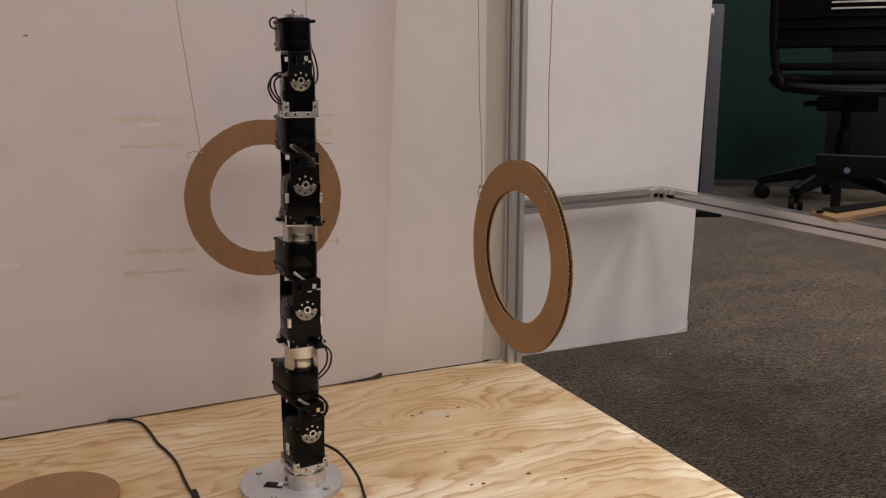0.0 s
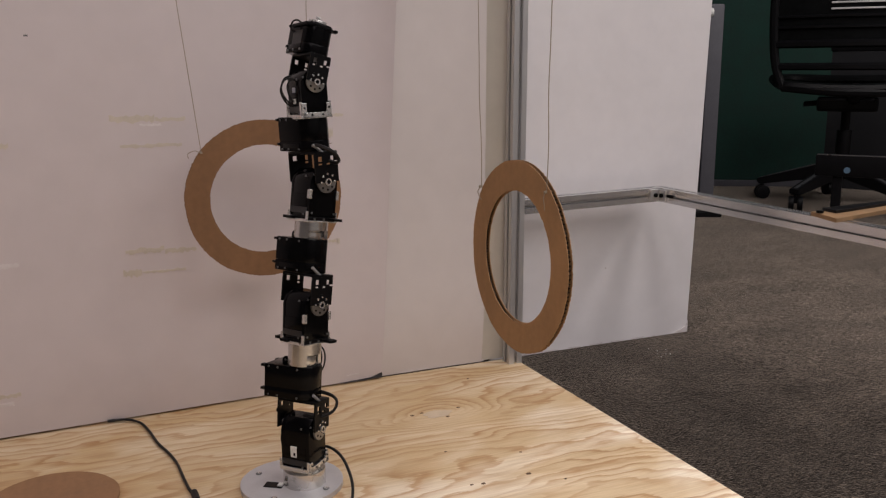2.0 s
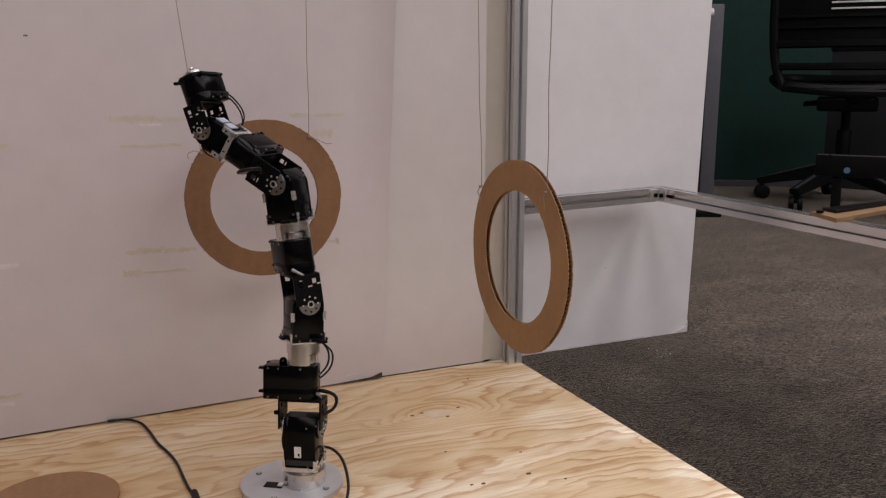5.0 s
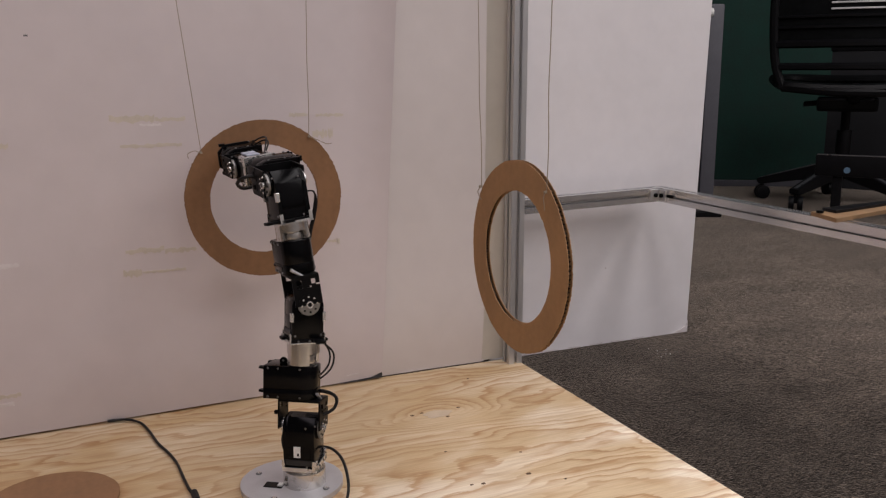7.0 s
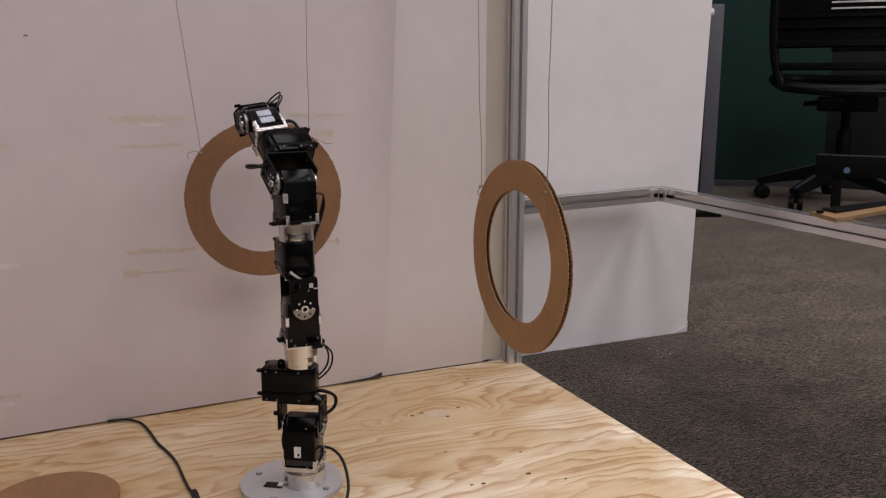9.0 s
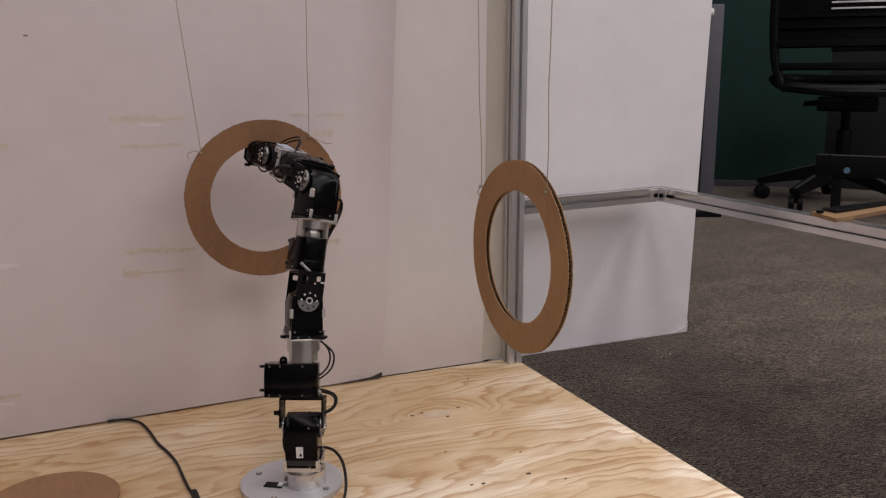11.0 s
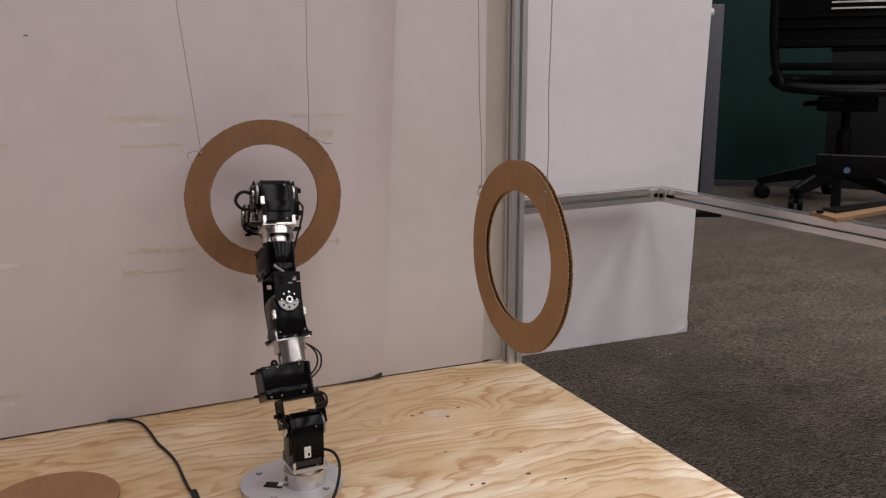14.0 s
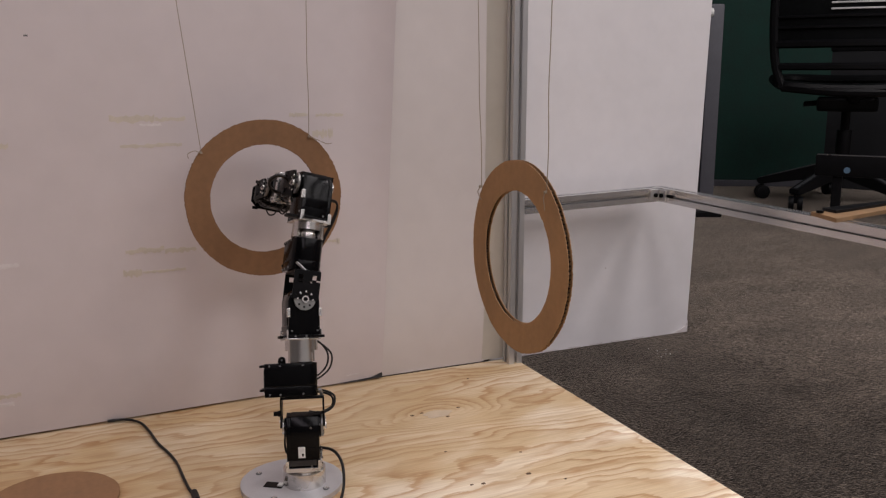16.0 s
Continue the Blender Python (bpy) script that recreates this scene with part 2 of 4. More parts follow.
DARK = material("dark_panel", (0.014, 0.0145, 0.018), 0.6, 0.0, 0.15, 8)

# ---- mesh helpers ----


def part(name, bm, mat, parent=None, label="", smooth=False):
    me = bpy.data.meshes.new(name)
    bmesh.ops.recalc_face_normals(bm, faces=bm.faces[:])
    bm.to_mesh(me)
    bm.free()
    if smooth:
        for poly in me.polygons:
            poly.use_smooth = True
        me.set_sharp_from_angle(angle=radians(38))
    me.materials.append(mat)
    ob = new(name, me)
    if parent is not None:
        ob.parent = parent
    if label:
        tagged(ob, label)
    return ob


def share(name, me, parent, m):
    """Another piece on the same mesh, placed in its parent's space."""
    ob = new(name, me)
    ob.parent = parent
    ob.matrix_basis = m
    return ob


def empty(name, m, label, category, group=""):
    ob = new(name)
    ob.matrix_world = m
    return tagged(ob, label, category, group)


def box(bm, x0, x1, y0, y1, z0, z1, bev=0.0, m=None):
    v = [bm.verts.new((x, y, z)) for x in (x0, x1) for y in (y0, y1) for z in (z0, z1)]
    fs = [bm.faces.new([v[i] for i in q]) for q in ((0, 1, 3, 2), (4, 6, 7, 5), (0, 4, 5, 1), (2, 3, 7, 6), (0, 2, 6, 4), (1, 5, 7, 3))]
    if bev:
        es = list({e for f in fs for e in f.edges})
        r = bmesh.ops.bevel(bm, geom=es, offset=bev, segments=2, affect="EDGES", profile=0.6)
        v = list({w for f in r["faces"] for w in f.verts} | {w for w in v if w.is_valid})
    if m is not None:
        bmesh.ops.transform(bm, matrix=m, verts=[w for w in v if w.is_valid])
    return bm


def prism(bm, outline, d0, d1, axis="y", bev=0.0, m=None):
    """A closed outline of (a, b) pairs, pushed from d0 to d1 along an axis."""
    def at(a, b, d):
        return {"y": (a, d, b), "z": (a, b, d), "x": (d, a, b)}[axis]
    lo = [bm.verts.new(at(a, b, d0)) for a, b in outline]
    hi = [bm.verts.new(at(a, b, d1)) for a, b in outline]
    n = len(outline)
    fs = [bm.faces.new(lo[::-1]), bm.faces.new(hi)]
    fs += [bm.faces.new((lo[i], lo[(i + 1) % n], hi[(i + 1) % n], hi[i])) for i in range(n)]
    vs = lo + hi
    if bev:
        es = list(fs[0].edges) + list(fs[1].edges)
        r = bmesh.ops.bevel(bm, geom=es, offset=bev, segments=2, affect="EDGES", profile=0.6)
        vs = list({w for f in r["faces"] for w in f.verts} | {w for w in vs if w.is_valid})
    if m is not None:
        bmesh.ops.transform(bm, matrix=m, verts=[w for w in vs if w.is_valid])
    return bm


def disc_outline(r, n=28, cx=0.0, cy=0.0, a0=0.0, a1=360.0):
    full = abs(a1 - a0) >= 360
    k = n if full else n + 1
    return [(cx + r * math.cos(radians(a0 + (a1 - a0) * i / n)), cy + r * math.sin(radians(a0 + (a1 - a0) * i / n))) for i in range(k)]


def shell(bm, r0, r1, z0, z1, a0, a1, n=24):
    """A piece of a tube about z, from angle a0 to a1 in degrees."""
    outer = disc_outline(r1, n, 0, 0, a0, a1)
    inner = disc_outline(r0, n, 0, 0, a0, a1)
    if a1 - a0 < 360:
        return prism(bm, outer + inner[::-1], z0, z1, "z")
    for i in range(n):
        j = (i + 1) % n
        q = [outer[i], outer[j], inner[j], inner[i]]
        b = [bm.verts.new((*c, z0)) for c in q]
        t = [bm.verts.new((*c, z1)) for c in q]
        bm.faces.new(b[::-1])
        bm.faces.new(t)
        bm.faces.new((b[0], b[1], t[1], t[0]))
        bm.faces.new((b[2], b[3], t[3], t[2]))
    bmesh.ops.remove_doubles(bm, verts=bm.verts[:], dist=1e-6)
    return bm


def tube(bm, pts, r, sides=8, steps=6):
    """A round cable through the points, smoothed."""
    p = [Vector(q) for q in pts]
    path = []
    for i in range(len(p) - 1):
        a, b, c, d = p[max(i - 1, 0)], p[i], p[i + 1], p[min(i + 2, len(p) - 1)]
        for s in range(steps):
            t = s / steps
            path.append(0.5 * (2 * b + (c - a) * t + (2 * a - 5 * b + 4 * c - d) * t * t + (3 * b - a - 3 * c + d) * t ** 3))
    path.append(p[-1])
    rings = []
    side = Vector((0.31, 0.77, 0.55))
    for i, q in enumerate(path):
        w = (path[min(i + 1, len(path) - 1)] - path[max(i - 1, 0)]).normalized()
        u = (side - w * side.dot(w)).normalized()
        side = u
        v = w.cross(u)
        rings.append([bm.verts.new(q + r * (math.cos(k * math.tau / sides) * u + math.sin(k * math.tau / sides) * v)) for k in range(sides)])
    for a, b in zip(rings, rings[1:]):
        for k in range(sides):
            bm.faces.new((a[k], a[(k + 1) % sides], b[(k + 1) % sides], b[k]))
    bm.faces.new(rings[0][::-1])
    bm.faces.new(rings[-1])
    return bm


def plate(bm, xs, zs, holes, d0, d1, axis="y"):
    """A flat plate cut into cells at xs and zs, with the cells in holes left open."""
    for i in range(len(xs) - 1):
        for j in range(len(zs) - 1):
            if (i, j) not in holes:
                prism(bm, [(xs[i], zs[j]), (xs[i + 1], zs[j]), (xs[i + 1], zs[j + 1]), (xs[i], zs[j + 1])], d0, d1, axis)
    bmesh.ops.remove_doubles(bm, verts=bm.verts[:], dist=1e-6)
    return bm


for dull, gloss in ((BLACK, 0.12), (BLACK_METAL, 0.09), (CHAIR, 0.16), (CHAIR_MESH, 0.12), (RUBBER, 0.2)):
    dull.node_tree.nodes["Principled BSDF"].inputs["Specular IOR Level"].default_value = gloss

B = bmesh.new

# ---- setting ----
CARPET_Z = -0.012
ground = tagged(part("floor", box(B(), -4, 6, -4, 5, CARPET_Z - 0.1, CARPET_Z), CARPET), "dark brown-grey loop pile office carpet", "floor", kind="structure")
tagged(part("ceiling", box(B(), -4, 6, -4, 5, 2.62, 2.7), CEIL), "off-white ceiling above the office", "ceiling", kind="structure")
tagged(part("wall_south", box(B(), -4, 6, -4.1, -4, CARPET_Z, 2.62), PAINT), "plain grey painted office wall", "wall", kind="structure")
tagged(part("wall_west", box(B(), -4.1, -4, -4, 5, CARPET_Z, 2.62), PAINT), "plain grey painted office wall", "wall", kind="structure")
tagged(part("wall_east", box(B(), 6, 6.1, -4, 5, CARPET_Z, 2.62), PAINT), "plain grey painted office wall", "wall", kind="structure")
tagged(part("wall_north", box(B(), -4, 6, 5, 5.1, CARPET_Z, 2.62), PAINT), "plain grey painted office wall", "wall", kind="structure")


def plywood_base():
    root = empty("plywood_sheet", pose(0, 0, 0), "pale pine plywood sheet lying on the carpet", "plywood")
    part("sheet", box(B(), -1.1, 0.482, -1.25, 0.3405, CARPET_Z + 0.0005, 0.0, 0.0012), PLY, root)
    # oval patch with its rim, and small knots
    o = [(0.246 + 0.022 * math.cos(a) * (1 + 0.16 * math.sin(3 * a + 1) + 0.08 * math.sin(7 * a)), 0.150 + 0.0135 * math.sin(a) * (1 + 0.10 * math.sin(5 * a))) for a in [math.tau * i / 28 for i in range(28)]]
    part("patch", prism(B(), o, -0.001, 0.0005, "z"), PLUG, root, "greyish oval filler patch")
    for x, y, s in ((0.209, 0.160, 0.0024), (0.226, 0.163, 0.0020), (0.287, 0.161, 0.0022), (0.257, 0.135, 0.0022), (0.357, 0.272, 0.0015), (0.207, -0.084, 0.0022), (0.192, -0.081, 0.0016), (0.296, -0.021, 0.0014), (0.273, -0.083, 0.0026), (0.309, -0.115, 0.0014), (0.202, 0.022, 0.0014)):
        part("knot", prism(B(), [(x + s * 1.5 * math.cos(a), y + s * math.sin(a)) for a in [math.tau * i / 10 for i in range(10)]], -0.001, 0.0004, "z"), KNOT, root)
    return root


plywood_base()


def bulge(z):
    """How far the two back boards belly forward above their feet."""
    q = min(max(z / 0.12, 0.0), 1.0)
    return 0.009 * q * (2 - q)


def foam_panel(name, x0, x1, y, z0, z1, bow, label, lean=0.0, slant=0.0, face=None, curl=0.0, belly=False):
    """Foam board: two paper faces over a core; a gentle bow and soft edges."""
    root = empty(name, pose(0, 0, 0), label, "foam board", "foam boards")
    bm = B()
    n, k = 24, 24
    grid = {}
    for s, dy in ((0, 0.0), (1, 0.005)):
        for i in range(n + 1):
            for j in range(k + 1):
                u, w = (i / n) ** 0.5 if curl else i / n, (j / k) ** 2
                x, z = x0 + (x1 - x0) * u, z0 + (z1 - z0) * w
                x += lean * max(z, 0) * u
                d = bow * math.sin(math.pi * u) * (0.6 + 0.4 * w) - (bulge(z) if belly else 0) - curl * max(0.0, (x - x1 + 0.012) / 0.012) ** 2 + 0.0006 * noise.noise((x * 6, z * 6, 1.3))
                grid[s, i, j] = bm.verts.new((x, y + dy + d + slant * (x - x1), z))
    for s in (0, 1):
        for i in range(n):
            for j in range(k):
                bm.faces.new((grid[s, i, j], grid[s, i + 1, j], grid[s, i + 1, j + 1], grid[s, i, j + 1]))
    rim = [(i, 0) for i in range(n)] + [(n, j) for j in range(k)] + [(i, k) for i in range(n, 0, -1)] + [(0, j) for j in range(k, 0, -1)]
    for a, b in zip(rim, rim[1:] + rim[:1]):
        bm.faces.new((grid[0, a[0], a[1]], grid[0, b[0], b[1]], grid[1, b[0], b[1]], grid[1, a[0], a[1]]))
    part("board", bm, face or FOAM, root, smooth=True)
    return root


SLANT = 0.035
left_board = foam_panel("foam_board", -1.25, 0.2225, 0.3355, 0.0032, 1.25, 0.0, "large white foam board standing behind the plywood, tape-stained", 0.04, SLANT, None, 0.0022, True)
mid_board = foam_panel("foam_board", 0.19, 0.4174, 0.3415, 0.001, 1.25, 0.0015, "off-white foam board overlapping the large board", 0.0, 0.0, FOAM_WARM, 0.0, True)
narrow_board = foam_panel("foam_board", 0.4114, 0.4705, 0.3462, 0.001, 1.25, 0.0, "narrow darker cream foam board strip beside the metal post", 0.0, 0.0, FOAM_CREAM)
right_board = foam_panel("foam_board", 0.452, 0.906, 0.372, CARPET_Z, 1.25, 0.002, "white foam board standing on the carpet behind the rail", 0.026, 0.0, FOAM_COOL)


def residue(x0, x1, z0, z1, mat, seed, name="tape_residue", board=None, face=0.3355, slope=None):
    """A thin ragged patch left on the board by pulled tape."""
    rnd = random.Random(seed)
    n = 16
    top = [(x0 + (x1 - x0) * i / n, z1 + rnd.uniform(-1, 0.3) * (z1 - z0) * 0.35) for i in range(n + 1)]
    low = [(x0 + (x1 - x0) * i / n, z0 + rnd.uniform(-0.3, 1) * (z1 - z0) * 0.35) for i in range(n + 1)]
    bm = prism(B(), low + top[::-1], face - 0.00035, face + 0.0002, "y")
    for v in bm.verts:
        v.co.y += (SLANT if slope is None else slope) * (v.co.x - 0.2225) - (bulge(v.co.z) if board is not right_board else 0)
    part(name, bm, mat, board or left_board)


for i, (x0, x1, z0, z1, mm) in enumerate((
        (-0.182, -0.121, 0.4405, 0.4525, RESIDUE), (-0.142, -0.112, 0.4365, 0.4402, RESIDUE_PALE), (-0.120, -0.078, 0.4425, 0.4485, RESIDUE),
        (-0.170, -0.085, 0.4055, 0.412, RESIDUE), (-0.173, -0.119, 0.2525, 0.262, RESIDUE), (-0.118, -0.073, 0.250, 0.2575, RESIDUE),
        (-0.178, -0.152, 0.219, 0.231, RESIDUE), (-0.151, -0.09, 0.2225, 0.2275, RESIDUE), (0.076, 0.105, 0.4445, 0.4515, RESIDUE),
        (0.118, 0.163, 0.444, 0.4495, RESIDUE), (0.112, 0.136, 0.412, 0.424, RESIDUE), (0.137, 0.145, 0.411, 0.4265, RESIDUE),
        (0.116, 0.146, 0.245, 0.250, RESIDUE), (0.147, 0.152, 0.241, 0.2515, RESIDUE), (-0.345, -0.312, 0.2475, 0.2555, RESIDUE_PALE),
        (-0.34, -0.311, 0.409, 0.419, RESIDUE), (-0.36, -0.335, 0.050, 0.0565, RESIDUE_PALE), (-0.36, -0.325, 0.062, 0.069, RESIDUE))):
    residue(x0, x1, z0, z1, mm, i)
residue(-0.280, -0.275, 0.5575, 0.5605, SCUFF, 40, "scuff_or_gap")
# Shade in the gap under the lifted corner, drawn as a black wedge.
part("scuff_or_gap", prism(B(), [(0.148, 0.0034), (0.224, 0.0034), (0.2238, 0.0125), (0.217, 0.0105), (0.205, 0.0062), (0.18, 0.0048)], 0.3312, 0.3316, "y"), GAP_DARK, left_board, "dark wedge for the shaded gap at the lifted corner")
residue(0.160, 0.185, 0.0135, 0.0165, RESIDUE_PALE, 43)
residue(0.15, 0.221, 0.0012, 0.0042, SCUFF, 42, "scuff_or_gap")

for i, (x0, x1, z0, z1) in enumerate(((0.607, 0.622, 0.372, 0.378), (0.700, 0.703, 0.139, 0.142), (0.745, 0.748, 0.108, 0.111), (0.836, 0.842, 0.474, 0.482))):
    residue(x0, x1, z0, z1, GRIME, 60 + i, "scuff_or_gap", right_board, 0.3738, 0.0)
# bent corner and frayed lower edge of the paper face
part("bent_corner", prism(B(), [(0.868, -0.0115), (0.9062, -0.0115), (0.9066, 0.012), (0.9035, 0.002), (0.888, -0.0045)], 0.3695, 0.3716, "y", 0.0004), RESIDUE_PALE, right_board, "bent white paper corner")
for i in range(7):
    x = 0.52 + 0.05 * i
    residue(x, x + 0.03, -0.0118, -0.0085, RESIDUE_PALE, 80 + i, "frayed_edge", right_board, 0.3728, 0.0)
for i, x in enumerate((0.262, 0.292, 0.335, 0.40)):
    residue(x, x + 0.022, 0.0012, 0.0045, RESIDUE_PALE, 90 + i, "frayed_edge", mid_board, 0.3419, 0.0)

def foam_crumbs():
    """White foam crumbs fallen on the carpet beside the cool board."""
    rnd = random.Random(5)
    bm = B()
    for _ in range(13):
        x, y, q = 0.772 + rnd.gauss(0, 0.014), 0.277 + rnd.gauss(0, 0.014), rnd.uniform(0.0004, 0.0012)
        prism(bm, [(x + q * math.cos(a) * rnd.uniform(0.7, 1.3), y + q * math.sin(a) * rnd.uniform(0.7, 1.3)) for a in (0.2, 1.5, 2.8, 4.1, 5.3)], CARPET_Z - 0.0003, CARPET_Z + q * 0.9, "z")
    ob = part("foam_crumbs", bm, FOAM_EDGE)
    return tagged(ob, "tiny white foam crumbs scattered on the carpet", "crumbs", kind="stuff")


foam_crumbs()

# ---- aluminium frame ----


def slot_profile(s=0.0254):
    """Outline of a square T-slot extrusion, one groove on each face."""
    h, w, d, lip, hollow = s / 2, 0.0031, 0.0085, 0.0022, 0.0064
    q = [(-h, -h), (-w, -h), (-w, -h + lip), (-hollow, -h + lip), (-hollow * 0.6, -h + d), (hollow * 0.6, -h + d), (hollow, -h + lip), (w, -h + lip), (w, -h)]
    out = []
    for k in range(4):
        c, sn = math.cos(k * math.pi / 2), math.sin(k * math.pi / 2)
        out += [(x * c - y * sn, x * sn + y * c) for x, y in q]
    return out


def extrusion(name, length, m, parent, metal=None):
    ob = part(name, prism(B(), slot_profile(), 0, length, "z", 0.0), metal or ALU, parent)
    ob.matrix_basis = m
    return ob


def frame_rig():
    root = empty("aluminium_frame", pose(0.4693, 0.3205, 0.0), "silver T-slot aluminium post and rails bolted together", "frame")
    extrusion("post", 1.45, pose(0, 0, 0), root)
    extrusion("rail", 0.286, pose(0.0129, 0, 0.2825, 0, 88.8, 0), root, ALU_RAIL)
    extrusion("rail", 1.55, pose(0.2995 + 0.0127, 0.0127, 0.2885, 90, 0, 0), root, ALU_RAIL)
    # inside corner bracket with two cap screws
    b = B()
    x = 0.2995
    prism(b, [(x - 0.022, 0.0), (x - 0.0005, 0.0), (x - 0.0005, -0.022 - 0.0127), (x - 0.004, -0.022 - 0.0127), (x - 0.004, -0.0165), (x - 0.022, -0.0165)], 0.2785, 0.2985, "z", 0.0006)
    bracket = part("corner_bracket", b, ALU, root)
    for m in (pose(x - 0.012, -0.0165, 0.2885, 90, 0, 0), pose(x - 0.004, -0.026, 0.2885, 0, -90, 0)):
        c = part("cap_screw", prism(B(), disc_outline(0.004, 14), 0, 0.004, "z", 0.0005), BLACK_METAL, bracket)
        c.matrix_basis = m
    return root


frame_rig()

slat = empty("plywood_offcut", pose(0.751, -0.112, 0.3014), "plywood offcut resting on the rail with a black screw", "plywood")
part("board", prism(B(), [(0, 0), (0.30, 0.065), (0.315, 0.085), (0.0193, 0.064)], 0, 0.0065, "z", 0.0006), OFFCUT, slat)
part("pad", prism(B(), [(0.035, 0.032), (0.30, 0.079), (0.31, 0.084), (0.04, 0.0625)], 0.0067, 0.011, "z", 0.0006), CHAIR, slat, "dark pad")
part("screw_head", prism(B(), disc_outline(0.0055, 14), 0.0067, 0.0105, "z", 0.0008, Matrix.Translation((0.018, 0.046, 0))), BLACK_METAL, slat)

# ---- cardboard rings ----


def ring(m, label, strings, seed, liner, radius=0.1125):
    """Corrugated ring in its own xz plane: two liners over a fluted core."""
    rnd = random.Random(seed)
    root = empty("cardboard_ring", m, label, "ring", "hanging cardboard rings")
    R, r, n, th = radius, 0.0775, 240, 0.0058
    wob = [rnd.uniform(-1, 1) * 0.00045 for _ in range(n)]
    wob2 = [rnd.uniform(-1, 1) * 0.00045 for _ in range(n)]
    low = [0.0003 * math.sin(5 * math.tau * i / n + seed) + 0.0002 * math.sin(11 * math.tau * i / n) for i in range(n)]

    def annulus(d0, d1, grow, jag):
        bm = B()
        rows = []
        for i in range(n):
            a = math.tau * i / n
            j = jag * (1 if i % 2 else -1)
            ro, ri = R + grow + wob[i] + low[i] + j, r - grow + wob2[i] - j
            rows.append([bm.verts.new((q * math.cos(a), d, q * math.sin(a))) for q in (ro, ri) for d in (d0, d1)])
        for i in range(n):
            a, b = rows[i], rows[(i + 1) % n]
            for s, t in ((0, 1), (1, 3), (3, 2), (2, 0)):
                bm.faces.new((a[s], a[t], b[t], b[s]))
        return bm

    part("front_liner", annulus(-th / 2, -th / 2 + 0.0007, 0, 0.0003), liner, root)
    part("back_liner", annulus(th / 2 - 0.0007, th / 2, 0, 0.0003), liner, root)
    # fluted core: a wavy sheet seen edge-on along the cuts
    bm = B()
    k = 420
    prev = None
    for i in range(k + 1):
        a = math.tau * i / k
        d = (th / 2 - 0.0009) * math.sin(i * math.tau / 3.0 + 0.4 * math.sin(7 * a))
        lw = 0.0003 * math.sin(5 * a + seed) + 0.0002 * math.sin(11 * a)
        cur = [bm.verts.new((q * math.cos(a), d + e, q * math.sin(a))) for q in (R + lw - 0.0020, r + 0.0020) for e in (-0.00035, 0.00035)]
        if prev:
            for s, t in ((0, 1), (1, 3), (3, 2), (2, 0)):
                bm.faces.new((prev[s], prev[t], cur[t], cur[s]))
        prev = cur
    part("fluted_core", bm, CARD_DARK, root)
    for pts, tail in strings:
        s = part("string", tube(B(), pts, 0.0006, 5, 5), STRING, root, "thin brown twine")
        part("loose_end", tube(B(), tail, 0.00055, 5, 5), STRING, s)
        part("knot", box(B(), -0.0014, 0.0014, -0.0034, 0.001, -0.0014, 0.0014, 0.0005, Matrix.Translation(pts[0])), STRING, s)
    return root


def hang(x, z, lean, bend):
    """A string from a hole at (x, z) of the ring up to the ceiling."""
    y = -0.003
    return [(x, y, z), (x + lean * 0.05 + bend, y, z + 0.05), (x + lean * 0.11 - bend, y, z + 0.11), (x + lean * 0.2, y, z + 0.2), (x + lean * 0.6, y, z + 0.6), (x + lean * (2.28 - z), y, 2.284 - z * 0.0)]


ring(pose(0.0155, 0.237, 0.3340), "brown corrugated cardboard ring hung on twine before the board",
     [(hang(-0.0865, 0.069, -0.108, 0.0), [(-0.087, -0.004, 0.068), (-0.095, -0.005, 0.072), (-0.105, -0.005, 0.068), (-0.104, -0.005, 0.062)]),
      (hang(0.066, 0.087, 0.010, 0.0006), [(0.066, -0.004, 0.087), (0.080, -0.006, 0.081), (0.092, -0.006, 0.076), (0.100, -0.006, 0.077)])], 1, CARD, 0.1121)
ring(pose(0.2267, -0.128, 0.3007, 0, 0, -90), "brown corrugated cardboard ring hung on twine, edge toward the post",
     [(hang(-0.090, 0.072, -0.06, 0.0015), [(-0.09, -0.004, 0.072), (-0.094, -0.006, 0.066), (-0.09, -0.006, 0.060), (-0.086, -0.005, 0.056)]),
      (hang(0.065, 0.084, 0.012, 0.0016), [(0.065, -0.004, 0.084), (0.064, -0.006, 0.078), (0.066, -0.006, 0.070), (0.065, -0.005, 0.064)])], 2, CARD_PALE)

disc = empty("cardboard_disc", pose(-0.292, 0.084, 0.0), "round brown cardboard cut-out lying on the plywood", "cardboard")
part("liner", prism(B(), [(0.077 * math.cos(a) * (1 + 0.006 * math.sin(9 * a)), 0.077 * math.sin(a)) for a in [math.tau * i / 64 for i in range(64)]], 0.0036, 0.0043, "z"), CARD, disc)
part("core", prism(B(), disc_outline(0.0755, 64), 0.0007, 0.0036, "z"), CARD_DARK, disc)
part("under_liner", prism(B(), disc_outline(0.0768, 64), 0.0002, 0.0007, "z"), CARD, disc)

cable = empty("floor_cable", pose(0, 0, 0), "black power cable winding across the plywood", "cable")
part("lead", tube(B(), [(-0.215, 0.3165, 0.004), (-0.190, 0.312, 0.004), (-0.171, 0.293, 0.003), (-0.162, 0.253, 0.003), (-0.156, 0.207, 0.003), (-0.146, 0.166, 0.003), (-0.140, 0.127, 0.003), (-0.138, 0.076, 0.003), (-0.133, 0.028, 0.003), (-0.11, -0.05, 0.003), (-0.10, -0.16, 0.003)], 0.0019, 8, 8), RUBBER, cable, smooth=True)
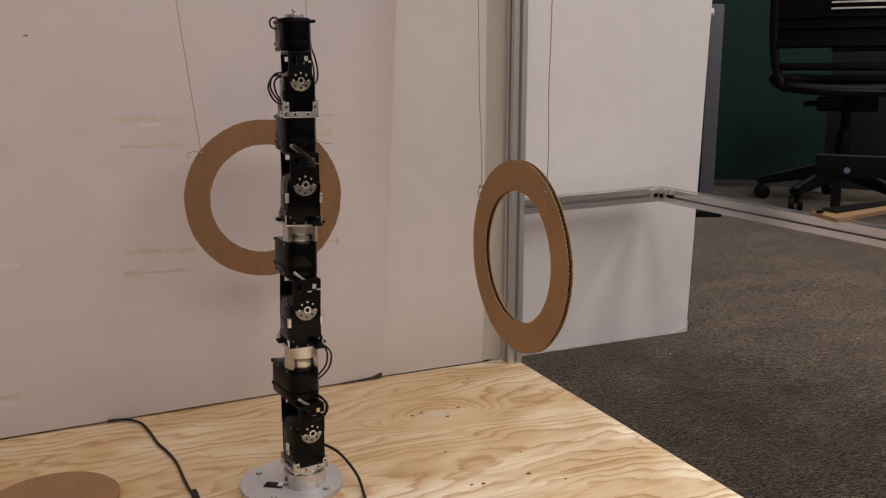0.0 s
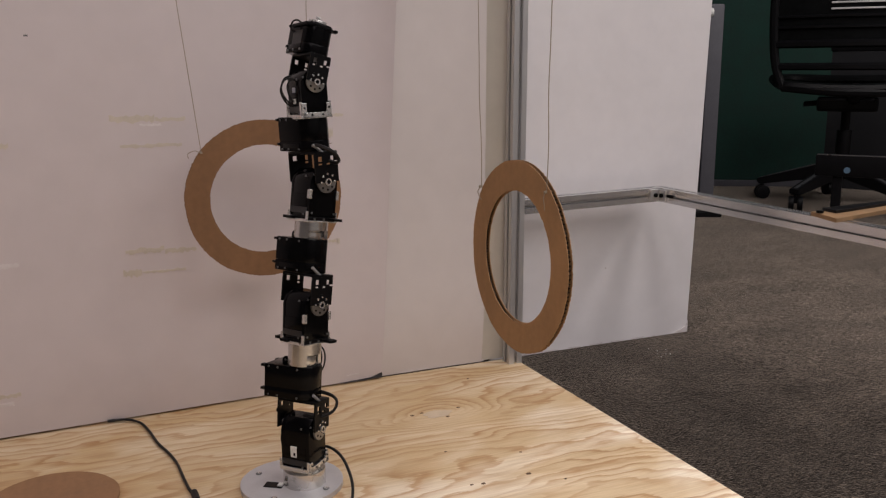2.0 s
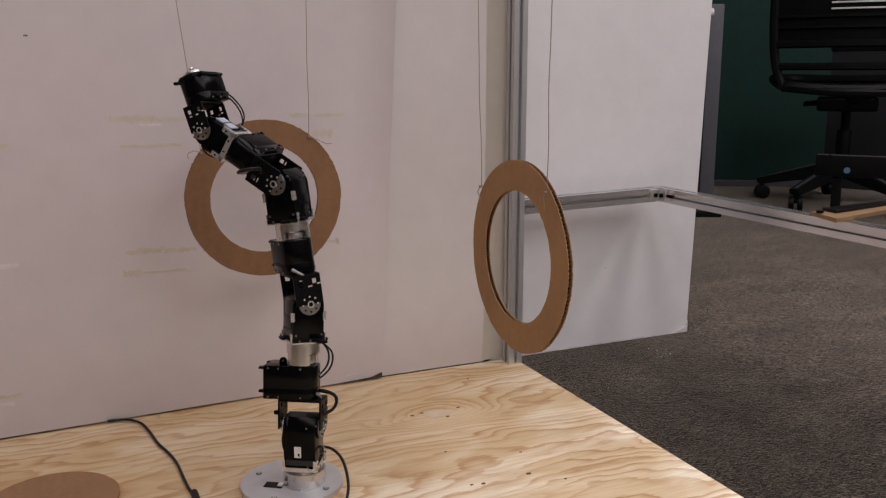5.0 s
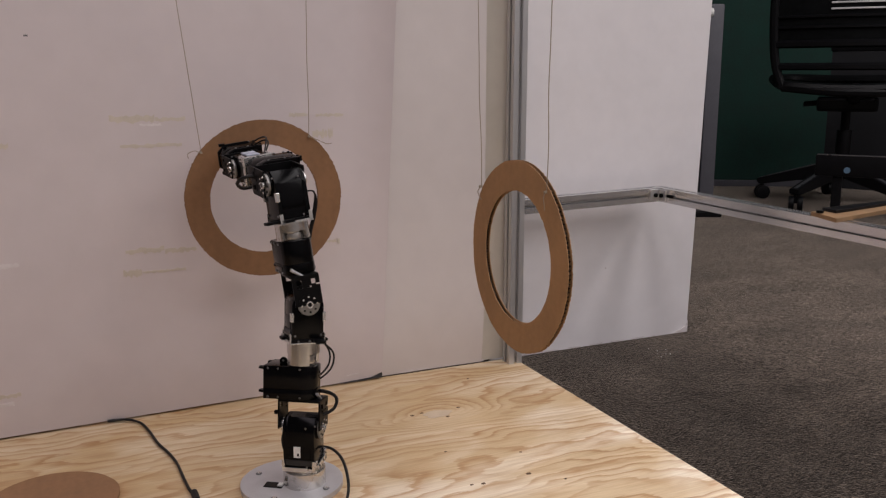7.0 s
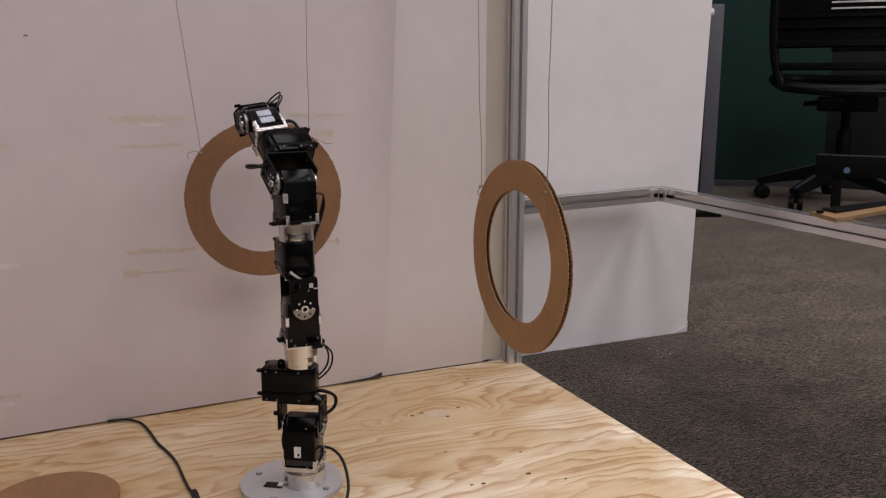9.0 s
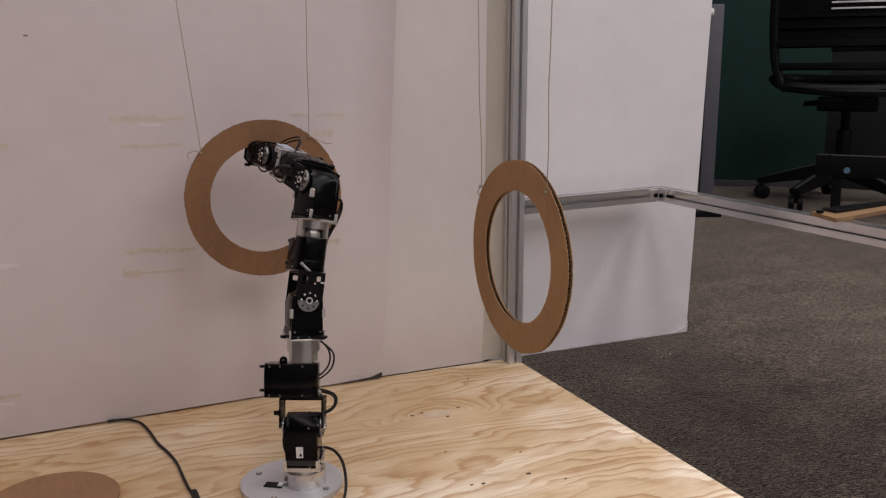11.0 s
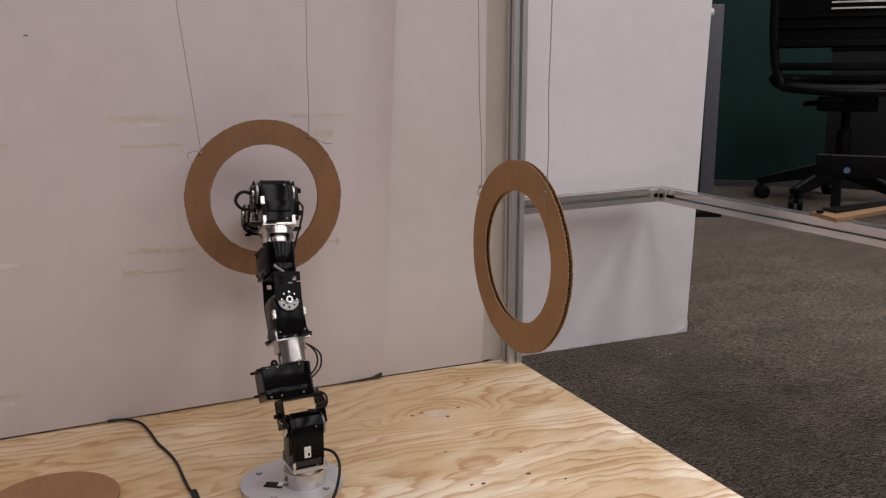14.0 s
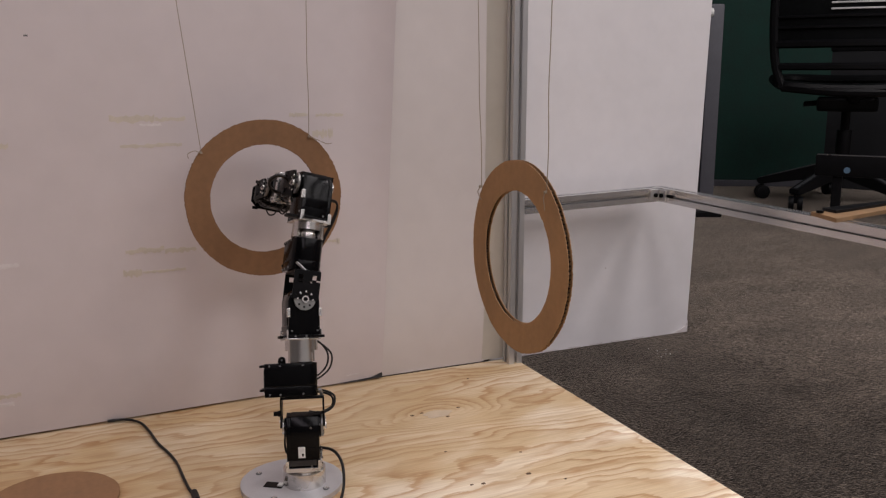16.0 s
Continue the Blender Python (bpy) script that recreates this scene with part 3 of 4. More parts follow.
part("joint", prism(B(), disc_outline(0.0045, 12), -0.012, 0.012, "y", 0.001, pose(-0.1325, 0.022, 0.0046)), RUBBER, cable)

# ---- robot arm ----
ARM = Vector((-0.0014, 0.0018, 0.0))
LENS = (0.0811, 0.1555, 0.1482, 0.1173)
# joint angles in degrees, as (seconds, angle): roll and pitch by turns from the base up
BASE_ROLL = [(0, 9.0), (0.5, 17.1), (1, 26.1), (1.5, 36.1), (2, 43.4), (2.5, 50.6), (3, 55.0), (3.5, 56.6), (4, 59.0), (4.2, 59.4), (6.3, 57.3), (6.5, 57.1), (7, 56.6), (7.5, 57.7), (8, 57.5), (8.5, 58.4), (9, 58.3), (9.2, 58.1), (11.3, 68.1), (11.5, 71.9), (12, 79.9), (12.5, 89.0), (13, 93.3), (14.5, 93.3), (15, 89.4), (15.5, 82.1), (16, 73.4)]
BASE_PITCH = [(0, 0.5), (0.5, 1.8), (1, 3.4), (1.5, 4.6), (2, 6.0), (2.5, 6.5), (3, 7.2), (3.5, 8.0), (4, 7.8), (4.2, 7.5), (6.3, 7.0), (6.5, 7.2), (7, 6.9), (7.5, 5.2), (8, 2.8), (8.5, 1.7), (9, 1.1), (9.2, 0.8), (11.3, 16.1), (11.5, 17.3), (12, 19.4), (12.5, 22.7), (13, 25.2), (14.5, 25.2), (15, 24.2), (15.5, 20.9), (16, 18.0)]
LOW_ROLL = [(0, -6.0), (0.5, -7.8), (1, -10.1), (1.5, -15.1), (2, -16.1), (2.5, -19.1), (3, -27.3), (3.5, -38.7), (4, -51.0), (4.2, -55.4), (6.3, -56.1), (6.5, -57.1), (7, -56.8), (7.5, -59.2), (8, -59.5), (8.5, -61.1), (9, -60.2), (9.2, -60.1), (11.3, -69.3), (11.5, -71.9), (12, -78.2), (12.5, -85.0), (13, -87.8), (14.5, -87.8), (15, -84.5), (15.5, -80.9), (16, -74.6)]
LOW_PITCH = [(0, 1.6), (0.5, 1.9), (1, 2.2), (1.5, 2.9), (2, 3.6), (2.5, 3.7), (3, 1.7), (3.5, -4.0), (4, -5.4), (4.2, -6.6), (6.3, -10.8), (6.5, -9.6), (7, -9.7), (7.5, -9.9), (8, -10.4), (8.5, -8.6), (9, -1.0), (9.2, 2.2), (11.3, 7.0), (11.5, 6.4), (12, 4.5), (12.5, 5.1), (13, 5.2), (14.5, 5.2), (15, 4.5), (15.5, 5.0), (16, 7.7)]
MID_ROLL = [(0, -5.5), (0.5, -5.8), (1, -5.6), (1.5, -5.8), (2, -7.3), (2.5, -5.2), (3, -9.5), (3.5, -12.6), (4, -28.3), (4.2, -30.5), (6.3, -77.4), (6.5, -79.4), (7, -82.1), (7.5, -81.3), (8, -81.2), (8.5, -80.6), (9, -80.0), (9.2, -80.7), (11.3, -70.9), (11.5, -76.1), (12, -87.0), (12.5, -95.0), (13, -97.5), (14.5, -97.5), (15, -95.0), (15.5, -87.0), (16, -80.6)]
MID_PITCH = [(0, -2.1), (0.5, -3.9), (1, -5.7), (1.5, -8.1), (2, -10.5), (2.5, -12.9), (3, -17.9), (3.5, -23.0), (4, -33.9), (4.2, -38.1), (6.3, -74.0), (6.5, -79.0), (7, -78.9), (7.5, -68.0), (8, -58.6), (8.5, -54.4), (9, -54.2), (9.2, -54.6), (11.3, -71.8), (11.5, -74.1), (12, -79.8), (12.5, -86.2), (13, -86.2), (14.5, -86.2), (15, -88.1), (15.5, -85.0), (16, -84.0)]
TOP_ROLL = [(0, -1.7), (0.5, -3.1), (1, -5.3), (1.5, -7.1), (2, -7.7), (2.5, -8.3), (3, -6.8), (3.5, -6.6), (4, -0.3), (4.2, 2.6), (6.3, 0.1), (6.5, -0.4), (7, -2.1), (7.5, -10.8), (8, -11.0), (8.5, -9.5), (9, -8.0), (9.2, -7.5), (11.3, -4.2), (11.5, -3.9), (12, -3.1), (12.5, -0.3), (13, 2.4), (14.5, 2.4), (15, 0.8), (15.5, 0.4), (16, 0.6)]
TOP_PITCH = [(0, -0.3), (0.5, 4.7), (1, 8.9), (1.5, 12.6), (2, 16.6), (2.5, 21.5), (3, 28.7), (3.5, 38.9), (4, 51.8), (4.2, 56.9), (6.3, 2.5), (6.5, 2.5), (7, 0.2), (7.5, -11.8), (8, -18.6), (8.5, -20.0), (9, -36.0), (9.2, -42.0), (11.3, -7.0), (11.5, -6.0), (12, 2.0), (12.5, 4.0), (13, 4.0), (14.5, 1.1), (15, -0.5), (15.5, -2.2), (16, -4.2)]
JOINTS = (BASE_ROLL, BASE_PITCH, LOW_ROLL, LOW_PITCH, MID_ROLL, MID_PITCH, TOP_ROLL, TOP_PITCH)


def angle(keys, t):
    """Smooth, overshoot-free curve through the keys."""
    n = len(keys)
    if t <= keys[0][0]:
        return keys[0][1]
    if t >= keys[-1][0]:
        return keys[-1][1]
    i = max(k for k in range(n - 1) if keys[k][0] <= t)
    h = [keys[k + 1][0] - keys[k][0] for k in range(n - 1)]
    s = [(keys[k + 1][1] - keys[k][1]) / h[k] for k in range(n - 1)]

    def slope(k):
        if k == 0 or k == n - 1:
            return s[0] if k == 0 else s[-1]
        a, b = s[k - 1], s[k]
        return 0.0 if a * b <= 0 else 2 * a * b / (a + b)

    u, d = (t - keys[i][0]) / h[i], h[i]
    return ((2 * u ** 3 - 3 * u ** 2 + 1) * keys[i][1] + (u ** 3 - 2 * u ** 2 + u) * d * slope(i)
            + (-2 * u ** 3 + 3 * u ** 2) * keys[i + 1][1] + (u ** 3 - u ** 2) * d * slope(i + 1))


def arm_poses(t):
    """Poses of the four servos and the four hinge brackets in the arm's space."""
    m, out = Matrix.Identity(4), []
    for i in range(4):
        m = m @ pose(0, 0, LENS[i], 0, 0, angle(JOINTS[2 * i], t))
        servo = m.copy()
        m = m @ pose(0, 0, 0, 0, angle(JOINTS[2 * i + 1], t), 0)
        out.append((servo, m.copy()))
    return out


def case_outline(w, top, bottom, cham):
    """Front outline of a servo case: chamfered shoulders, square foot."""
    return [(-w, bottom), (w, bottom), (w, top - cham * 1.5), (w - cham * 0.35, top - cham * 0.6), (w - cham, top), (-w + cham, top), (-w + cham * 0.35, top - cham * 0.6), (-w, top - cham * 1.5)]


SCREW = B()
prism(SCREW, disc_outline(0.0013, 10), 0, 0.0014, "z", 0.0002)
screw_first = part("screw_pattern", SCREW, BRIGHT)
BOLT_MESH = screw_first.data
bpy.data.objects.remove(screw_first)


def screw_mesh(mat):
    me = BOLT_MESH.copy()
    me.name = "screw"
    me.materials.clear()
    me.materials.append(mat)
    return me


SCREW_MESH, HOLE_MESH = screw_mesh(SCREW_STEEL), screw_mesh(BLACK_METAL)


def servo(parent, k, foot, flange, reach=0.0430):
    """A hinge servo standing upright; its axis is the origin and its horn faces -y."""
    w, d, top, bot = 0.0196 * k, 0.0200 * k, 0.0150 * k, -reach * k
    b = B()
    prism(b, case_outline(w, top, bot, 0.0105 * k), -d, d * 0.72, "y", 0.0009)
    prism(b, case_outline(w * 0.99, top * 0.98, bot + 0.0003, 0.0105 * k), d * 0.72, d, "y", 0.0012)
    # raised boss round the axle, and a rib across the lower case
    prism(b, disc_outline(0.0145 * k, 24), -d - 0.0022, -d + 0.001, "y", 0.0005)
    prism(b, disc_outline(0.011 * k, 24), d - 0.001, d + 0.0025, "y", 0.0005)
    prism(b, [(-d * 0.75, bot + 0.012), (d * 0.75, bot + 0.012), (d * 0.75, bot + 0.027), (-d * 0.75, bot + 0.027)], -w - 0.0008, w + 0.0008, "x", 0.0006)
    body = part("servo", b, BLACK, parent, "black hinge servo", smooth=True)
    part("side_cover", box(B(), -w - 0.0012, -w + 0.001, -d * 0.8, d * 0.85, bot + 0.004, bot + 0.011, 0.0004), CASE_GREY, body)
    idler = part("idler_disc", prism(B(), disc_outline(0.0098 * k, 20), d + 0.0026, d + 0.0052, "y", 0.0006), BRIGHT, body)
    for sx in (-1, 1):
        # pale cable clips on the front edges
        if flange:
            part("clip", box(B(), sx * (w + 0.0002) - 0.0020, sx * (w + 0.0002) + 0.0020, -d - 0.0022, -d + 0.0030, -0.0215 * k, -0.0105 * k, 0.0008), BRIGHT, body, "pale metal clip")
        for sz in (bot + 0.0045, top - 0.008 * k):
            share("screw", SCREW_MESH, body, pose(sx * w * 0.82, -d - 0.0002, sz, 90, 0, 0))
            share("screw", SCREW_MESH, body, pose(sx * w, sx * d * 0.5, sz - 0.002, 0, sx * 90, 0))
    if flange:
        f = B()
        box(f, -w - 0.001, w + 0.001, -d - 0.001, d + 0.001, bot - 0.0042, bot - 0.0002, 0.0006)
        box(f, -0.006, 0.006, -d - 0.0165, -d, bot - 0.0040, bot - 0.0006, 0.0006, Matrix.Translation((0.0125, 0, 0)))
        box(f, -0.006, 0.006, d, d + 0.0135, bot - 0.0040, bot - 0.0006, 0.0006, Matrix.Translation((-0.0135, 0, 0)))
        box(f, w, w + 0.0065, -d * 0.85, -d * 0.2, bot - 0.0040, bot - 0.0006, 0.0006)
        box(f, -w - 0.0065, -w, d * 0.2, d * 0.85, bot - 0.0040, bot - 0.0006, 0.0006)
        part("foot_flange", f, BLACK_METAL, body, smooth=True)
        g = B()
        box(g, -w - 0.0014, w + 0.0014, -d - 0.0014, d + 0.0014, bot - 0.0062, bot - 0.0044, 0.0004)
        for sx in (-1, 1):
            box(g, sx * (w + 0.0014) - 0.0007, sx * (w + 0.0014) + 0.0007, -d, d, bot - 0.006, bot - 0.003)
            for sy in (-1, 1):
                box(g, sx * (w + 0.0014) - 0.0007, sx * (w + 0.0014) + 0.0007, sy * (d - 0.0015) - 0.0022, sy * (d - 0.0015) + 0.0022, bot - 0.006, bot + 0.0065, 0.0004)
        part("foot_plate", g, BRIGHT, body, "thin bright metal plate")
        for sx in (-0.6, 0.1, 0.7):
            share("screw", SCREW_MESH, body, pose(sx * w, -d - 0.001, bot - 0.0022, 90, 0, 0))
    return body


def u_foot(body, k, bot, rise):
    """A bright U bracket holding the servo's foot."""
    w, d = 0.0205 * k + 0.0012, 0.0200 * k
    b = B()
    for s in (-1, 1):
        plate(b, [-d - 0.001, -d + 0.0022, d - 0.0022, d + 0.001], [bot - 0.002, bot + 0.0012, bot + rise], {(1, 1)}, s * w - 0.0009, s * w + 0.0009, "x")
        # front and back ears
        box(b, s * w - (0.006 if s > 0 else 0), s * w + (0 if s > 0 else 0.006), -d - 0.0026, -d - 0.0008, bot - 0.002, bot + rise * 0.9, 0.0004)
    box(b, -w - 0.0009, w + 0.0009, -d - 0.0026, d + 0.001, bot - 0.0035, bot - 0.0008, 0.0006)
    box(b, -w, w, -d - 0.0026, -d - 0.0008, bot - 0.003, bot + 0.0032, 0.0003)
    u = part("foot_bracket", b, BRIGHT, body, "bright aluminium U bracket")
    for s in (-0.85, -0.35, 0.4, 0.85):
        c = part("bolt", prism(B(), disc_outline(0.0012, 10), 0, 0.001, "z"), BLACK_METAL, body)
        c.matrix_basis = pose(s * w, -d - 0.0024, bot + (0.0005 if abs(s) < 0.6 else rise * 0.55), 90, 0, 0)
    return u


def coupling(link, z0, z1):
    """Turned sleeve over a roll servo's output: a closed ring on two wide legs, with the inner hub showing between them."""
    zm = z0 + (z1 - z0) * 0.52
    b = B()
    shell(b, 0.0165, 0.0202, zm, z1, 0, 360, 56)
    for a in (128, -52):
        shell(b, 0.0165, 0.0202, z0, zm, a, a + 91, 20)
        shell(b, 0.0200, 0.0206, z0 + 0.001, z0 + 0.004, a + 20, a + 71, 10)
    prism(b, disc_outline(0.0202, 40), z1, z1 + 0.0012, "z")
    part("sleeve", b, STEEL, link, "turned aluminium sleeve on two legs", smooth=True)
    h = B()
    prism(h, disc_outline(0.0142, 28), z0 - 0.001, zm - 0.003, "z", 0.0005)
    prism(h, disc_outline(0.0120, 28), zm - 0.003, zm + 0.004, "z", 0.0003)
    part("hub", h, STEEL, link, smooth=True)


def hinge(parent, k, tail, last):
    """Black U bracket turning on the servo's horn, carrying a roll servo on its back."""
    y, w, top = 0.0200 * k + 0.0058, (0.0168 if k > 0.95 else 0.0132), 0.0340 * k
    b = B()
    xs = [u * w for u in (-1, -0.68, -0.30, 0.02, 0.38, 0.70, 1)]
    zs = [-0.0005, 0.0165 * k, 0.0205 * k, 0.0225 * k, 0.0245 * k, 0.0305 * k, top]
    for s in (-1, 1):
        plate(b, xs, zs, {(1, 4), (4, 4), (1, 2) if s < 0 else (4, 4), (3, 2) if s < 0 else (1, 4), (5, 3) if s < 0 else (4, 2)}, s * y - 0.001, s * y + 0.001, "y")
        prism(b, disc_outline(0.0128 * k, 20, 0, 0.0, 0, 180), s * y - 0.0014, s * y + 0.0014, "y")
    box(b, -w, w, -y - 0.001, y + 0.001, top - 0.0005, top + 0.0022, 0.0006)
    br = part("hinge_bracket", b, BLACK_METAL, parent, "black anodised U bracket", smooth=True)
    horn = B()
    prism(horn, disc_outline(0.0135 * k, 36), -y + 0.0006, -y + 0.0034, "y", 0.0005)
    hn = part("horn", horn, HORN, br, "silver servo horn", smooth=True)
    part("axle_ring", shell(B(), 0.0026 * k, 0.0044 * k, 0, 0.002, 0, 360, 20), BRIGHT, hn).matrix_basis = pose(0, -y - 0.0012, 0, 90, 0, 0)
    part("axle_screw", prism(B(), disc_outline(0.0024 * k, 12), 0, 0.0016, "z", 0.0003), BLACK_METAL, hn).matrix_basis = pose(0, -y - 0.0012, 0, 90, 0, 0)
    for j in range(8):
        a = math.pi * j / 4
        r = 0.0095 * k
        upper = math.sin(a) > -0.1
        share("bolt", BOLT_MESH if upper else HOLE_MESH, hn, pose(r * math.cos(a), -y - (0.0010 if upper else -0.0012), r * math.sin(a), 90, 0, 0))
        if j in (1, 2, 3):
            share("bolt", BOLT_MESH, hn, pose(r * math.cos(a), y + 0.0010, r * math.sin(a), -90, 0, 0))
    # roll servo lying on the bracket, its output facing up the arm
    x, f, t = 0.0196 * k, -0.0190 * k, (0.0445 if tail == 0 else 0.0385) * k
    z0, z1 = top + 0.0030, top + 0.0030 + 0.0410 * k
    c = B()
    out = [(-x, t), (-x, f + 0.013 * k), (-x * 0.82, f + 0.005 * k), (-x * 0.5, f), (x * 0.5, f), (x * 0.82, f + 0.005 * k), (x, f + 0.013 * k), (x, t)]
    prism(c, out, z0, z0 + 0.0125 * k, "z", 0.0008)
    prism(c, [(p * 0.99, q) for p, q in out], z0 + 0.0125 * k, z1, "z", 0.0014)
    prism(c, [(f + 0.016 * k, z0 + 0.004), (t - 0.008, z0 + 0.004), (t - 0.008, z0 + 0.010), (f + 0.016 * k, z0 + 0.010)], -x - 0.0009, x + 0.0009, "x", 0.0005)
    case = part("roll_servo", c, BLACK, br, "black roll servo lying on its side", smooth=True)
    for sz in (z0 + 0.0075, z1 - 0.0045):
        e = B()
        box(e, -x - 0.001, x + 0.001, t - 0.0005, t + 0.0022, sz, sz + 0.003, 0.0005)
        for sx in (-1, 1):
            box(e, sx * x * 0.8 - 0.0035, sx * x * 0.8 + 0.0035, t + 0.001, t + (0.0026 if last else 0.0062), sz, sz + 0.003, 0.0006)
        part("mount_ears", e, BLACK_METAL, br)
    part("back_cover", box(B(), -x * 0.85, x * 0.85, t - 0.001, t + 0.0012, z0 + 0.006, z1 - 0.006, 0.0006), CASE_GREY, br)
    for sx in (-1, 1):
        for yy in (f + 0.017 * k, t - 0.006, t - 0.019):
            share("screw", SCREW_MESH, br, pose(sx * (x + 0.0001), yy, z0 + 0.003, 0, sx * 90, 0))
            share("screw", SCREW_MESH, br, pose(sx * (x + 0.0001), yy, z1 - 0.003, 0, sx * 90, 0))
    if tail < 2:
        # upright cable guide behind the output
        g = B()
        box(g, -0.0045, -0.0020, 0.0195, 0.0290, z1 - 0.001, z1 + 0.004, 0.0004)
        prism(g, disc_outline(0.0047, 16, 0.0242, z1 + 0.0035), -0.0045, -0.0020, "x", 0.0004)
        guide = part("cable_guide", g, BLACK_METAL, br, smooth=True)
        share("screw", SCREW_MESH, guide, pose(-0.0043, 0.0242, z1 + 0.0038, 0, -90, 0))
    if tail == 0:
        # stop pin on the idler side
        n = B()
        prism(n, disc_outline(0.0028, 12), 0, 0.0085, "z", 0.0006, pose(-0.004, y + 0.001, 0.0165, -90, 0, 0))
        prism(n, disc_outline(0.0040, 6), 0.0005, 0.0032, "z", 0.0004, pose(-0.004, y + 0.001, 0.0165, -90, 0, 0))
        part("stop_pin", n, BLACK_METAL, br, smooth=True)
    out_disc = B()
    prism(out_disc, disc_outline(0.0125 * k, 28), z1, z1 + 0.0042, "z", 0.0005)
    part("output_disc", out_disc, STEEL if not last else BRIGHT, br, smooth=True)
    if last:
        b = B()
        prism(b, disc_outline(0.0018, 12), z1 + 0.004, z1 + 0.0075, "z", 0.0004)
        prism(b, disc_outline(0.0030, 12), z1 + 0.0075, z1 + 0.0100, "z", 0.0008)
        part("tip_screw", b, BRIGHT, br, "small screw standing on the tip")
        u = B()
        ex, c = x + 0.002, 0.009
        prism(u, [(-ex + c, f - 0.001), (ex - c, f - 0.001), (ex, f + c), (ex, t - c), (ex - c, t + 0.002), (-ex + c, t + 0.002), (-ex, t - c), (-ex, f + c)], z1 - 0.0052, z1 - 0.002, "z", 0.0006)
        for sx in (-1, 1):
            box(u, sx * (x + 0.0018) - 0.002, sx * (x + 0.0018) + 0.002, f + 0.002, f + 0.010, z1 - 0.0055, z1 - 0.002, 0.0006)
        part("top_flange", u, BLACK_METAL, br)
        part("label_strip", box(B(), -x - 0.0004, -x + 0.001, f + 0.016, t - 0.012, z0 + 0.008, z1 - 0.010), CASE_GREY, br)
    else:
        s = B()
        tube(s, [(-x * 0.75, f - 0.003, z0 + 0.008), (-x * 0.45, f - 0.0045, z0 + 0.003), (-x * 0.05, f - 0.0045, z0 - 0.003)], 0.0019, 8, 4)
        part("cable_sleeve", s, SLEEVE, br, "shiny grey cable sleeve", smooth=True)
    return br


def wires(parent, loops, r=0.0011):
    for pts in loops:
        part("wire", tube(B(), pts, r, 6, 6), RUBBER, parent, smooth=True)


